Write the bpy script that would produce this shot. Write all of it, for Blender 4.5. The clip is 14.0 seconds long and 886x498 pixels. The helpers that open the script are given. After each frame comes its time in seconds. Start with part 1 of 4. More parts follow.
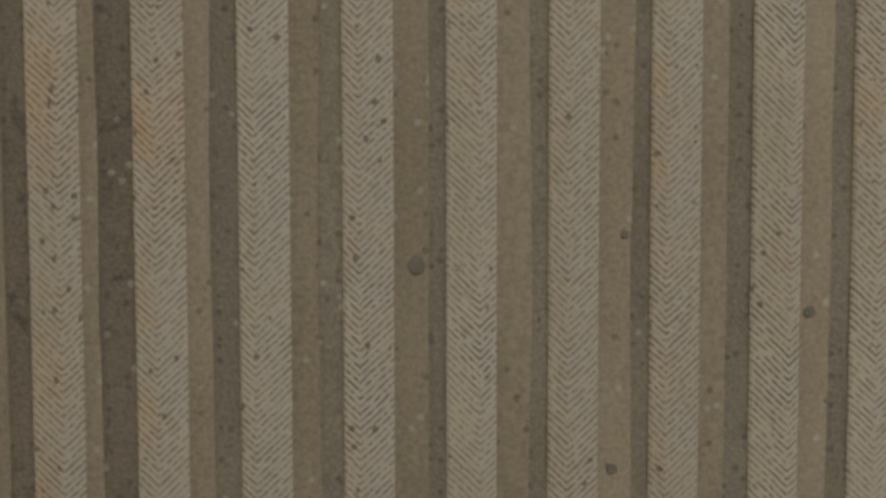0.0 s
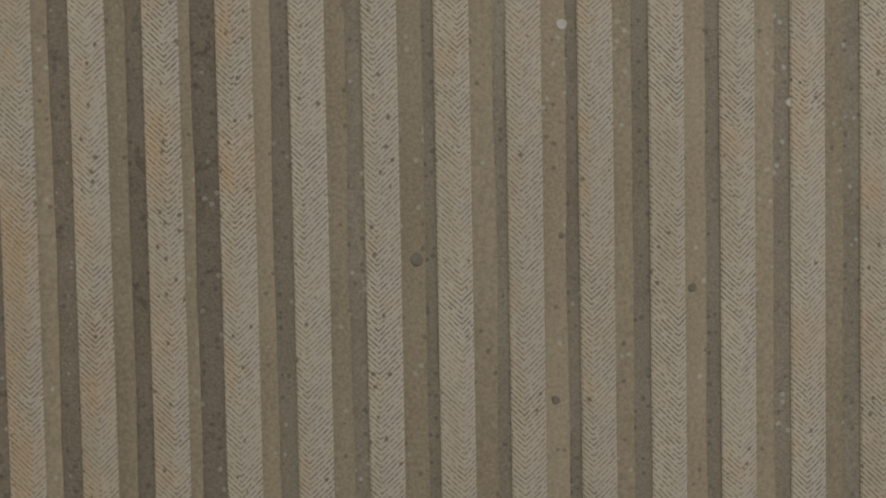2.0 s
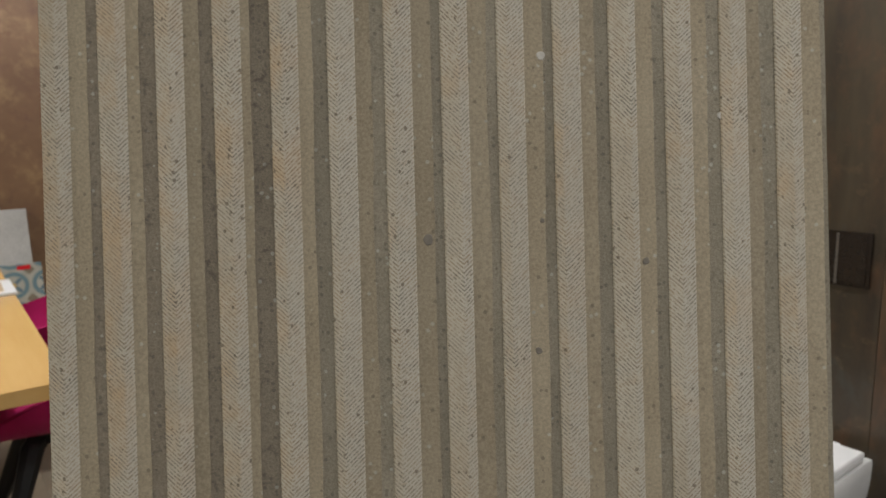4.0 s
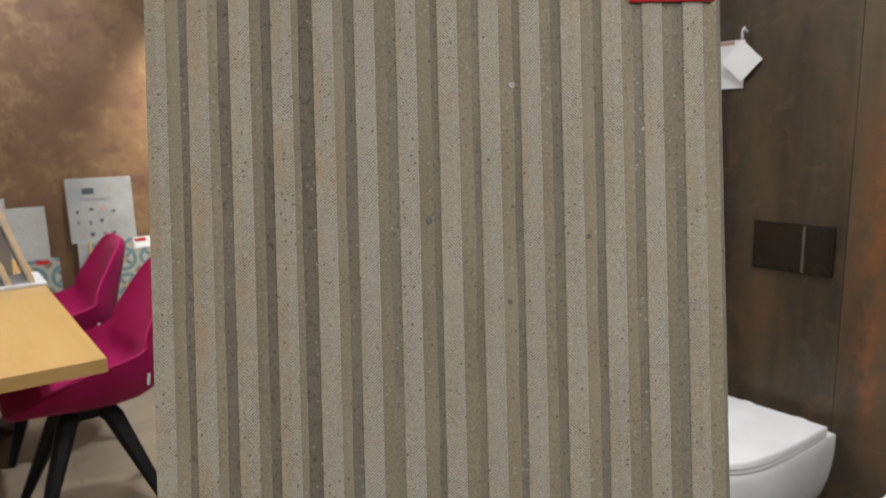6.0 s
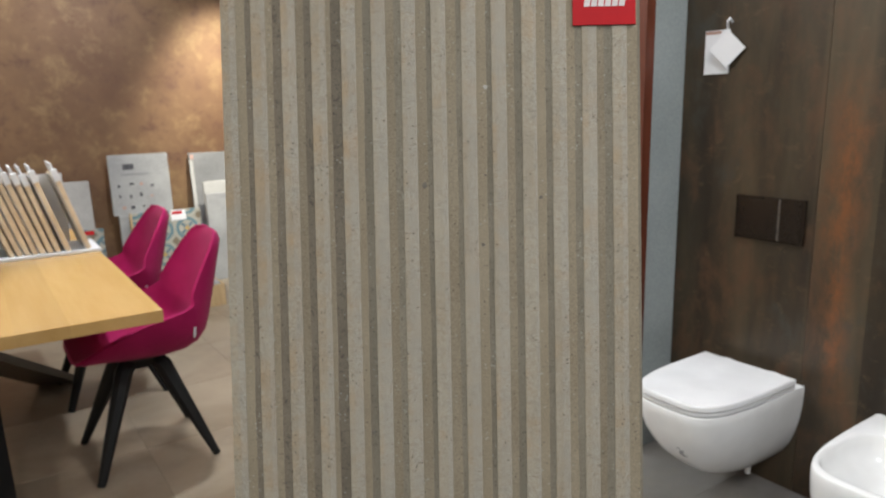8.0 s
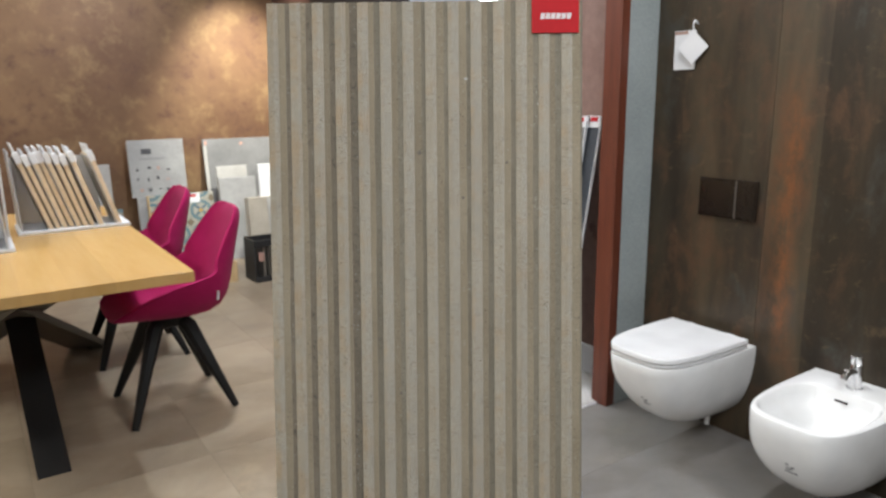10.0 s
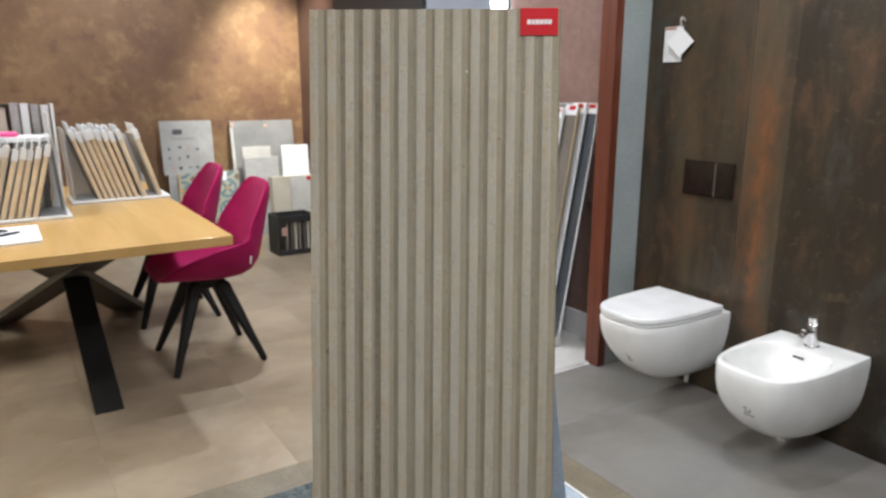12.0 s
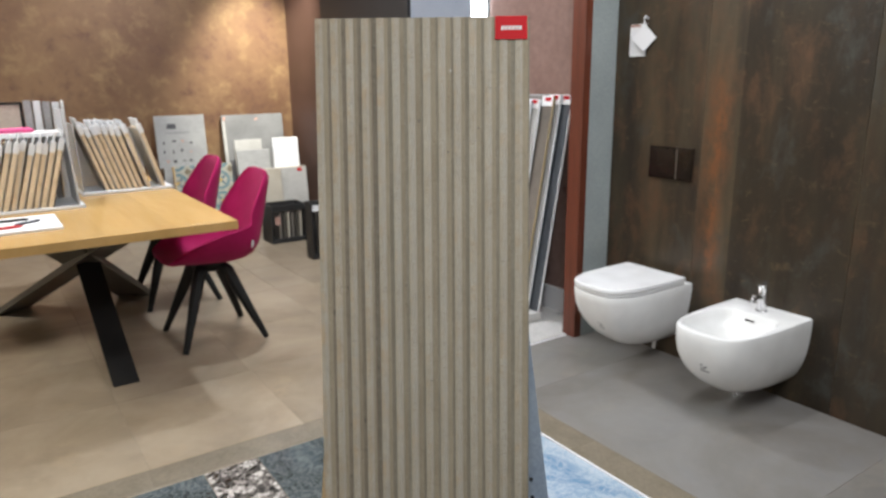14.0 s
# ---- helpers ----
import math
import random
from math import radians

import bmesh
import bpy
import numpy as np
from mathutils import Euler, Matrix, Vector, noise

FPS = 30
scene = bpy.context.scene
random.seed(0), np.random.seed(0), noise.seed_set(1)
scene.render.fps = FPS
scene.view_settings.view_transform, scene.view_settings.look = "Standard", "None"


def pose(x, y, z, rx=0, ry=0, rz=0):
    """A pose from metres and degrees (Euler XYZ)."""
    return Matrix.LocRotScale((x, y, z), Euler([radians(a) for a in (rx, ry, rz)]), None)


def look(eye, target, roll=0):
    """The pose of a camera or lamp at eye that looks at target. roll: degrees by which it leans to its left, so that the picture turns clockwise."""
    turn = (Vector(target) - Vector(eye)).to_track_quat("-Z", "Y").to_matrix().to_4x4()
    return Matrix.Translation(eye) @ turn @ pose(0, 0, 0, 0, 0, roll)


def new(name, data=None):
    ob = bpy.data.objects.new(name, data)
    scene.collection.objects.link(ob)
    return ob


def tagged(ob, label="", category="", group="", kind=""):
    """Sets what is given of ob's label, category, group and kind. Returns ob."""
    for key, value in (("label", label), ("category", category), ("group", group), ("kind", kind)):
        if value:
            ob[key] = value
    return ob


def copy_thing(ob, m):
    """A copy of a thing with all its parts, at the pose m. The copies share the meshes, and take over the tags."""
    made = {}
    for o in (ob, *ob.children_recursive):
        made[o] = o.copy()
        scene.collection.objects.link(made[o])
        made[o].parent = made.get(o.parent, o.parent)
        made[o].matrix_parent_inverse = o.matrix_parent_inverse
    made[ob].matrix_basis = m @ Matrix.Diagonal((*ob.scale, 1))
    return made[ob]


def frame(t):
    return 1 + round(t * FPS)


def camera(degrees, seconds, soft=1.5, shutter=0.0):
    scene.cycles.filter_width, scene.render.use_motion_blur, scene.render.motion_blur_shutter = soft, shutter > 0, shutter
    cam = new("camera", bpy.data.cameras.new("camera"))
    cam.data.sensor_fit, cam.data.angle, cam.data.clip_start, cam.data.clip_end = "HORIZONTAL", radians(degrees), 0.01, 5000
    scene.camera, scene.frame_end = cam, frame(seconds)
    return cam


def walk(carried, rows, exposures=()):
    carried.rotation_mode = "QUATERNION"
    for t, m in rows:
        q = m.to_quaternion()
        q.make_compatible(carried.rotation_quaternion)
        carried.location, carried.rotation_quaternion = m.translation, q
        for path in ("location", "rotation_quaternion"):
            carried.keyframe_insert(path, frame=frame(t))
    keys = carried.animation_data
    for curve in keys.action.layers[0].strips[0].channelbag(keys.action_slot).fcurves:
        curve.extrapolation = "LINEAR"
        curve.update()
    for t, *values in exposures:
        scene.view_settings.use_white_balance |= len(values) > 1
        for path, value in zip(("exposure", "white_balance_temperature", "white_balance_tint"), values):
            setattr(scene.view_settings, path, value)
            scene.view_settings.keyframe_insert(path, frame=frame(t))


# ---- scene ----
cam = camera(65.5, 14.0, soft=1.7)
cam.data.dof.use_dof, cam.data.dof.focus_distance, cam.data.dof.aperture_fstop = True, 0.60, 10.4
PATH = [
    (0, (0.031, 0.025, 1.350), (1.198, 1.599, 0.950), 0.10),
    (0.5, (-0.001, -0.022, 1.369), (1.190, 1.530, 0.955), 0.21),
    (1, (-0.012, -0.052, 1.374), (1.144, 1.529, 0.967), -0.44),
    (1.5, (-0.021, -0.068, 1.367), (1.125, 1.530, 1.002), -0.78),
    (2, (-0.039, -0.078, 1.370), (1.129, 1.500, 0.991), -0.86),
    (2.5, (-0.053, -0.092, 1.371), (1.123, 1.479, 0.985), -0.94),
    (3, (-0.068, -0.113, 1.366), (1.109, 1.463, 1.003), -1.00),
    (5.5, (-0.195, -0.277, 1.375), (0.98, 1.307, 1.043), -1.3),
    (6, (-0.223, -0.324, 1.378), (0.948, 1.261, 1.038), -1.2),
    (6.5, (-0.256, -0.372, 1.381), (0.918, 1.209, 1.03), -1.1),
    (7, (-0.291, -0.425, 1.388), (0.88, 1.153, 1.014), -1.0),
    (7.5, (-0.322, -0.5, 1.393), (0.816, 1.098, 1.003), -1.1),
    (8, (-0.351, -0.574, 1.395), (0.756, 1.041, 0.993), -1.2),
    (10.5, (-0.576, -0.943, 1.383), (0.523, 0.671, 0.948), -0.5),
    (11, (-0.626, -1.021, 1.383), (0.467, 0.592, 0.933), -0.3),
    (11.5, (-0.658, -1.091, 1.386), (0.417, 0.532, 0.926), -0.1),
    (12, (-0.696, -1.168, 1.39), (0.364, 0.465, 0.928), -0.0),
    (12.5, (-0.744, -1.244, 1.389), (0.316, 0.389, 0.932), -0.0),
    (13, (-0.799, -1.315, 1.391), (0.273, 0.31, 0.931), -0.1),
    (13.5, (-0.834, -1.365, 1.399), (0.248, 0.25, 0.927), -0.3),
    (14, (-0.865, -1.407, 1.406), (0.226, 0.197, 0.921), -0.6),
]
EXPOSURES = [(0, -0.75, 6850, 10), (1.5, -0.56, 6600, 10), (3, -0.49, 6550, 10), (6.5, -0.25, 6280, 10), (8, -0.13, 6180, 10), (11, 0.03, 6100, 10), (14, 0.05, 6100, 10)]
walk(cam, [(t, look(eye, target, roll)) for t, eye, target, roll in PATH], EXPOSURES)

# ---- light ----
world = bpy.data.worlds.new("world")
world.use_nodes = True
world.node_tree.nodes["Background"].inputs[0].default_value = (0.75, 0.8, 0.9, 1)
world.node_tree.nodes["Background"].inputs[1].default_value = 0.15
scene.world = world


def area_lamp(name, x, y, z, sx, sy, watts, colour=(1, 0.985, 0.965), target=None, spread=180):
    data = bpy.data.lights.new(name, "AREA")
    data.shape, data.size, data.size_y, data.energy, data.color = "RECTANGLE", sx, sy, watts, colour
    data.spread = radians(spread)
    ob = new(name, data)
    ob.matrix_world = look((x, y, z), target or (x, y + 0.001, 0))
    return ob


def spot_lamp(name, eye, target, watts, degrees, colour=(1, 0.9, 0.75), radius=0.04, blend=0.8):
    data = bpy.data.lights.new(name, "SPOT")
    data.energy, data.spot_size, data.spot_blend, data.color, data.shadow_soft_size = watts, radians(degrees), blend, colour, radius
    ob = new(name, data)
    ob.matrix_world = look(eye, target)
    return ob


CEIL = 3.0
# Unseen ceiling lamps, placed and balanced by the shadows and tones they give
area_lamp("unseen_ceiling_lamp", 0.95, -1.1, CEIL - 0.02, 1.2, 0.9, 42)
area_lamp("unseen_ceiling_lamp", -1.0, -1.5, CEIL - 0.02, 0.6, 0.6, 48)
area_lamp("unseen_ceiling_lamp", 1.12, 0.48, CEIL - 0.02, 0.09, 0.09, 21)
area_lamp("unseen_ceiling_lamp", 0.85, 2.75, CEIL - 0.02, 0.10, 0.10, 48, (0.95, 0.98, 1))
area_lamp("unseen_ceiling_lamp", -0.9, 2.6, CEIL - 0.02, 1.2, 0.9, 32)
area_lamp("unseen_ceiling_lamp", 0.7, 3.9, CEIL - 0.02, 0.22, 0.22, 27)
# Added warm fill for the floor beneath the table; no known fixture here
area_lamp("unseen_ceiling_lamp", -2.8, 1.9, CEIL - 0.02, 0.6, 0.6, 95, (1, 0.94, 0.82))
spot_lamp("wall_washer_lamp", (1.62, 4.5, 2.9), (1.62, 5.55, 1.22), 700, 58, (1, 0.94, 0.78), 0.06, 1.0)
spot_lamp("wall_washer_lamp", (0.0, 4.75, 2.9), (-0.1, 5.55, 1.7), 14, 85)


# ---- materials ----
class Nodes:
    """A small builder of node materials."""

    def __init__(self, name, rough=0.5, metal=0.0, spec=0.5):
        self.mat = bpy.data.materials.new(name)
        self.mat.use_nodes = True
        self.tree = self.mat.node_tree
        self.bsdf = self.tree.nodes["Principled BSDF"]
        self.bsdf.inputs["Roughness"].default_value = rough
        self.bsdf.inputs["Metallic"].default_value = metal
        self.bsdf.inputs["Specular IOR Level"].default_value = spec

    def node(self, kind, **inputs):
        n = self.tree.nodes.new(kind)
        for key, value in inputs.items():
            self.link(value, n.inputs[key.replace("_", " ")])
        return n

    def link(self, value, socket):
        if isinstance(value, bpy.types.NodeSocket):
            self.tree.links.new(value, socket)
        else:
            socket.default_value = value

    def math(self, op, a, b=0.0, clamp=False):
        n = self.tree.nodes.new("ShaderNodeMath")
        n.operation, n.use_clamp = op, clamp
        self.link(a, n.inputs[0])
        self.link(b, n.inputs[1])
        return n.outputs[0]

    def coords(self, scale=(1, 1, 1), vary=True):
        at = self.tree.nodes.new("ShaderNodeTexCoord").outputs["Object"]
        if vary:
            r = self.tree.nodes.new("ShaderNodeObjectInfo").outputs["Random"]
            add = self.tree.nodes.new("ShaderNodeVectorMath")
            add.operation = "ADD"
            self.tree.links.new(at, add.inputs[0])
            self.tree.links.new(self.math("MULTIPLY", r, 37.0), add.inputs[1])
            at = add.outputs[0]
        m = self.tree.nodes.new("ShaderNodeMapping")
        self.tree.links.new(at, m.inputs["Vector"])
        m.inputs["Scale"].default_value = scale
        return m.outputs[0]

    def noise(self, at, scale, detail=4.0, rough=0.55, distort=0.0):
        n = self.node("ShaderNodeTexNoise", Vector=at, Scale=scale, Detail=detail, Roughness=rough, Distortion=distort)
        return n.outputs["Fac"]

    def ramp(self, fac, stops):
        n = self.tree.nodes.new("ShaderNodeValToRGB")
        self.link(fac, n.inputs[0])
        while len(n.color_ramp.elements) < len(stops):
            n.color_ramp.elements.new(0.5)
        for e, (p, c) in zip(n.color_ramp.elements, stops):
            e.position, e.color = p, (*c, 1) if len(c) == 3 else c
        return n.outputs[0]

    def mix(self, fac, a, b, how="MIX"):
        n = self.tree.nodes.new("ShaderNodeMix")
        n.data_type, n.blend_type = "RGBA", how
        self.link(fac, n.inputs[0])
        for v, s in ((a, n.inputs[6]), (b, n.inputs[7])):
            self.link(v if isinstance(v, bpy.types.NodeSocket) else (*v, 1), s)
        return n.outputs[2]

    def bump(self, height, strength=0.3, distance=0.002):
        n = self.node("ShaderNodeBump", Height=height, Strength=strength, Distance=distance)
        self.tree.links.new(n.outputs[0], self.bsdf.inputs["Normal"])

    def colour(self, c):
        self.link(c if isinstance(c, bpy.types.NodeSocket) else (*c, 1), self.bsdf.inputs["Base Color"])

    def roughness(self, fac, lo, hi):
        n = self.node("ShaderNodeMapRange", Value=fac, To_Min=lo, To_Max=hi)
        self.tree.links.new(n.outputs[0], self.bsdf.inputs["Roughness"])


def speckled(name, low, high, scale=3.0, rough=0.5, metal=0.0, grain=90.0, bump=0.15, depth=0.001, stretch=(1, 1, 1), spec=0.5, spread=(0.35, 0.65), fleck=0.25):
    """A surface with a broad tone and a fine grain over it."""
    m = Nodes(name, rough, metal, spec)
    at = m.coords(stretch)
    broad, fine = m.noise(at, scale, 5), m.noise(at, grain, 3)
    c = m.ramp(broad, [(spread[0], low), (spread[1], high)])
    m.colour(m.mix(fleck, c, m.ramp(fine, [(0.3, tuple(v * 0.6 for v in low)), (0.7, tuple(min(v * 1.25, 1) for v in high))])))
    m.roughness(broad, rough * 0.85, min(rough * 1.2, 1))
    if bump:
        m.bump(fine, bump, depth)
    return m.mat


# Light rib faces with slanting tooling marks that meet in a seam
def rib_stone(name, warmth):
    m = Nodes(name, 0.75, 0, 0.3)
    tex = m.tree.nodes.new("ShaderNodeTexCoord").outputs["Object"]
    xyz = m.node("ShaderNodeSeparateXYZ", Vector=tex)
    rnd = m.tree.nodes.new("ShaderNodeObjectInfo").outputs["Random"]
    at = m.coords()
    wobble = m.noise(at, 60, 2)
    seam = m.math("MULTIPLY", m.math("SUBTRACT", rnd, 0.42), 0.0105)
    turn = m.math("ADD", m.math("MULTIPLY", m.math("SUBTRACT", xyz.outputs[0], seam), 420.0), 0.5, True)
    side = m.math("ABSOLUTE", m.math("SUBTRACT", xyz.outputs[0], seam))
    run = m.math("ADD", m.math("SUBTRACT", xyz.outputs[2], m.math("MULTIPLY", side, 0.95)), m.math("MULTIPLY", wobble, 0.0022))
    saw = m.math("PINGPONG", m.math("DIVIDE", run, 0.0033), 0.5)
    patch = m.noise(at, 430, 3, 0.6)
    cut = m.math("MULTIPLY", m.math("SUBTRACT", 0.30, saw), 4.0, True)
    cut = m.math("MULTIPLY", cut, m.math("MULTIPLY", m.math("SUBTRACT", patch, 0.38), 6.0, True), True)
    broad, mid, fine = m.noise(at, 7, 4), m.noise(at, 45, 4), m.noise(at, 500, 2)
    base = m.ramp(broad, [(0.32, (0.395, 0.348, 0.266)), (0.68, (0.485, 0.447, 0.364))])
    base = m.mix(m.math("MULTIPLY", m.math("SUBTRACT", m.noise(at, 16, 5, 0.65), 0.58 - warmth), 3.2, True), base, (0.49, 0.34, 0.19))
    # Right of the seam greyer: light on the slanted strokes, put into the colour
    base = m.mix(m.math("MULTIPLY", turn, 0.42), base, (0.455, 0.44, 0.398))
    base = m.mix(m.math("MULTIPLY", fine, 0.28), base, (0.32, 0.28, 0.21))
    mottle = m.noise(at, 170, 4, 0.7)
    base = m.mix(m.math("MULTIPLY", m.math("SUBTRACT", mottle, 0.54), 2.6, True), base, (0.30, 0.245, 0.165))
    base = m.mix(m.math("MULTIPLY", m.math("SUBTRACT", 0.44, mottle), 2.6, True), base, (0.515, 0.48, 0.40))
    tooled = m.math("MULTIPLY", m.math("SUBTRACT", m.noise(at, 14, 3, 0.6), 0.36), 4.0, True)
    cut = m.math("MULTIPLY", cut, m.math("ADD", m.math("MULTIPLY", tooled, 0.40), 0.68))
    base = m.mix(m.math("MULTIPLY", cut, 0.84), base, m.ramp(mid, [(0.42, (0.105, 0.09, 0.07)), (0.62, (0.22, 0.145, 0.075))]))
    pits = m.node("ShaderNodeTexVoronoi", Vector=at, Scale=110.0)
    pit = m.math("MULTIPLY", m.math("LESS_THAN", pits.outputs["Distance"], 0.16), m.math("GREATER_THAN", m.noise(at, 25, 2), 0.56))
    chips = m.node("ShaderNodeTexVoronoi", Vector=m.coords((1, 1, 0.7)), Scale=190.0, Randomness=1.0)
    chosen = m.node("ShaderNodeSeparateColor", Color=chips.outputs["Color"])
    chip = m.math("MULTIPLY", m.math("LESS_THAN", chips.outputs["Distance"], m.math("MULTIPLY", chosen.outputs[1], 0.25)), m.math("GREATER_THAN", chosen.outputs[0], 0.79))
    pit = m.math("MAXIMUM", pit, chip)
    base = m.mix(m.math("MULTIPLY", pit, 0.72), base, (0.12, 0.098, 0.07))
    m.colour(base)
    h = m.math("SUBTRACT", m.math("MULTIPLY", fine, 0.25), m.math("ADD", cut, pit))
    m.bump(h, 0.55, 0.0006)
    return m.mat


def groove_stone(name, low, high, speck, white, grain, bump, blotch=0.0):
    m = Nodes(name, 0.8, 0, 0.25)
    at = m.coords()
    broad, fine = m.noise(at, 9, 4), m.noise(at, grain, 3, 0.7)
    base = m.ramp(broad, [(0.3, low), (0.7, high)])
    base = m.mix(0.26, base, m.ramp(fine, [(0.35, tuple(v * 0.45 for v in low)), (0.65, tuple(v * 1.5 for v in high))]))
    v = m.node("ShaderNodeTexVoronoi", Vector=at, Scale=240.0)
    pick = m.node("ShaderNodeSeparateColor", Color=v.outputs["Color"])
    inside = m.math("LESS_THAN", v.outputs["Distance"], 0.36)
    dark = m.math("MULTIPLY", inside, m.math("GREATER_THAN", pick.outputs[0], 1 - speck))
    pale = m.math("MULTIPLY", inside, m.math("GREATER_THAN", pick.outputs[1], 1 - white))
    base = m.mix(m.math("MULTIPLY", dark, 0.5), base, (0.09, 0.078, 0.065))
    base = m.mix(m.math("MULTIPLY", pale, 0.4), base, (0.46, 0.48, 0.43))
    stain = m.math("MULTIPLY", m.math("SUBTRACT", m.noise(at, 70, 4, 0.7, 0.4), 0.56), 8.0, True)
    base = m.mix(m.math("MULTIPLY", stain, blotch), base, (0.085, 0.072, 0.058))
    t = m.node("ShaderNodeMapRange", Value=m.tree.nodes.new("ShaderNodeObjectInfo").outputs["Random"], To_Min=0.87, To_Max=1.08).outputs[0]
    base = m.mix(1.0, base, m.node("ShaderNodeCombineColor", Red=t, Green=t, Blue=t).outputs[0], "MULTIPLY")
    m.colour(base)
    m.bump(fine, bump, 0.0012)
    return m.mat


RIB, RIB_WARM = rib_stone("tooled_limestone", 0.05), rib_stone("tooled_warm_limestone", 0.12)
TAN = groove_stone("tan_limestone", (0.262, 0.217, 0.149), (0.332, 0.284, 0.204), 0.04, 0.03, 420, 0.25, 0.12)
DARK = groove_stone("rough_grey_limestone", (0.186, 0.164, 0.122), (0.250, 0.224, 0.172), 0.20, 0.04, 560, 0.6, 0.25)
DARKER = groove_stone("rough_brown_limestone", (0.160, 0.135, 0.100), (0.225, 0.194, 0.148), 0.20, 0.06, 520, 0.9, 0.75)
SPOT = speckled("dark_inclusion", (0.125, 0.108, 0.088), (0.18, 0.158, 0.13), 200, 0.7)
PALE = speckled("pale_inclusion", (0.36, 0.34, 0.30), (0.46, 0.44, 0.40), 200, 0.7)
TILE_BODY = speckled("tile_body", (0.30, 0.27, 0.21), (0.40, 0.37, 0.30), 12, 0.8)
RED = speckled("red_card", (0.43, 0.006, 0.010), (0.48, 0.009, 0.014), 6, 0.5, bump=0, fleck=0.08, spec=0.2)
WHITE_PRINT = speckled("white_print", (0.62, 0.56, 0.55), (0.75, 0.7, 0.69), 30, 0.5, bump=0)


def stone_floor(name, low, mid, high, rough):
    """Cement-like porcelain with soft clouds, each tile a little different."""
    m = Nodes(name, rough)
    at = m.coords()
    cloud, patch, fine = m.noise(at, 2.0, 6, 0.62, 0.6), m.noise(at, 7, 5, 0.6), m.noise(at, 140, 3, 0.7)
    c = m.ramp(cloud, [(0.32, low), (0.5, mid), (0.68, high)])
    c = m.mix(m.math("MULTIPLY", m.math("SUBTRACT", patch, 0.5), 1.6, True), c, tuple(v * 1.18 for v in high))
    tone = m.tree.nodes.new("ShaderNodeObjectInfo").outputs["Random"]
    t = m.node("ShaderNodeMapRange", Value=tone, To_Min=0.93, To_Max=1.05).outputs[0]
    c = m.mix(1.0, c, m.node("ShaderNodeCombineColor", Red=t, Green=t, Blue=t).outputs[0], "MULTIPLY")
    c = m.mix(m.math("MULTIPLY", fine, 0.22), c, tuple(v * 0.6 for v in low))
    wash = m.noise(at, 4.5, 7, 0.7, 0.3)
    c = m.mix(m.math("MULTIPLY", m.math("SUBTRACT", wash, 0.52), 2.2, True), c, (low[0] * 0.98, low[1] * 1.05, low[2] * 1.22))
    c = m.mix(m.math("MULTIPLY", m.math("SUBTRACT", 0.44, wash), 2.6, True), c, (high[0] * 1.08, high[1] * 1.0, high[2] * 0.86))
    m.colour(c)
    m.roughness(patch, rough * 0.75, rough * 1.3)
    m.bump(fine, 0.06, 0.001)
    return m.mat


FLOOR = stone_floor("beige_floor_tile", (0.228, 0.178, 0.122), (0.302, 0.241, 0.170), (0.360, 0.297, 0.218), 0.36)
GREY_FLOOR = stone_floor("grey_floor_tile", (0.175, 0.160, 0.143), (0.212, 0.200, 0.186), (0.245, 0.236, 0.226), 0.34)
BORDER = speckled("brown_border_tile", (0.145, 0.118, 0.080), (0.215, 0.182, 0.130), 6, 0.45, grain=70, bump=0.1)
GROUT = speckled("grout", (0.235, 0.195, 0.145), (0.30, 0.255, 0.195), 8, 0.9)
PALE_FLOOR = speckled("pale_polished_floor", (0.50, 0.49, 0.47), (0.62, 0.61, 0.59), 2, 0.2, bump=0)
PLASTER = speckled("grey_plaster", (0.27, 0.305, 0.30), (0.33, 0.365, 0.36), 3, 0.6, grain=120, bump=0.1)
CEILING = speckled("ceiling_paint", (0.70, 0.70, 0.68), (0.78, 0.78, 0.76), 2, 0.85, bump=0.05)
# Kept pale so that the unseen walls bounce fill light into the room
PLAIN_WALL = speckled("plain_wall_paint", (0.56, 0.53, 0.48), (0.64, 0.61, 0.56), 2, 0.8, bump=0.05)
REDWOOD = speckled("red_brown_wood", (0.085, 0.022, 0.011), (0.155, 0.042, 0.02), 4, 0.4, grain=40, stretch=(6, 6, 0.4), bump=0.1)
DARK_WALL = speckled("dark_brown_panel", (0.055, 0.028, 0.02), (0.085, 0.045, 0.035), 2, 0.45, bump=0.05)
PALE_PANEL = speckled("blue_grey_lacquered_panel", (0.17, 0.185, 0.215), (0.23, 0.245, 0.28), 2, 0.3, bump=0.03)
COPPER = speckled("red_brown_lacquered_panel", (0.235, 0.145, 0.12), (0.32, 0.212, 0.182), 2.2, 0.28, 0.2, grain=25, bump=0.05)
BLACK = speckled("black_powder_coat", (0.006, 0.006, 0.006), (0.012, 0.011, 0.010), 8, 0.6, bump=0.1, spec=0.25)
GREY_METAL = speckled("grey_brown_metal", (0.085, 0.076, 0.062), (0.12, 0.11, 0.092), 6, 0.45, 0.3, bump=0.05)
BLACK_PLASTIC = speckled("black_plastic", (0.012, 0.012, 0.012), (0.022, 0.02, 0.02), 8, 0.5, bump=0.05)
CERAMIC = speckled("white_ceramic", (0.81, 0.81, 0.795), (0.84, 0.84, 0.825), 1.5, 0.09, bump=0, grain=5, spec=0.55)
SEAT_WHITE = speckled("white_seat_plastic", (0.79, 0.79, 0.79), (0.82, 0.82, 0.82), 1.5, 0.2, bump=0, grain=5)
CHROME = speckled("chrome", (0.8, 0.8, 0.82), (0.86, 0.86, 0.87), 3, 0.08, 1.0, bump=0)
GLOSS_DARK = speckled("dark_glass_plate", (0.010, 0.007, 0.005), (0.018, 0.012, 0.009), 5, 0.16, bump=0, spec=0.35)
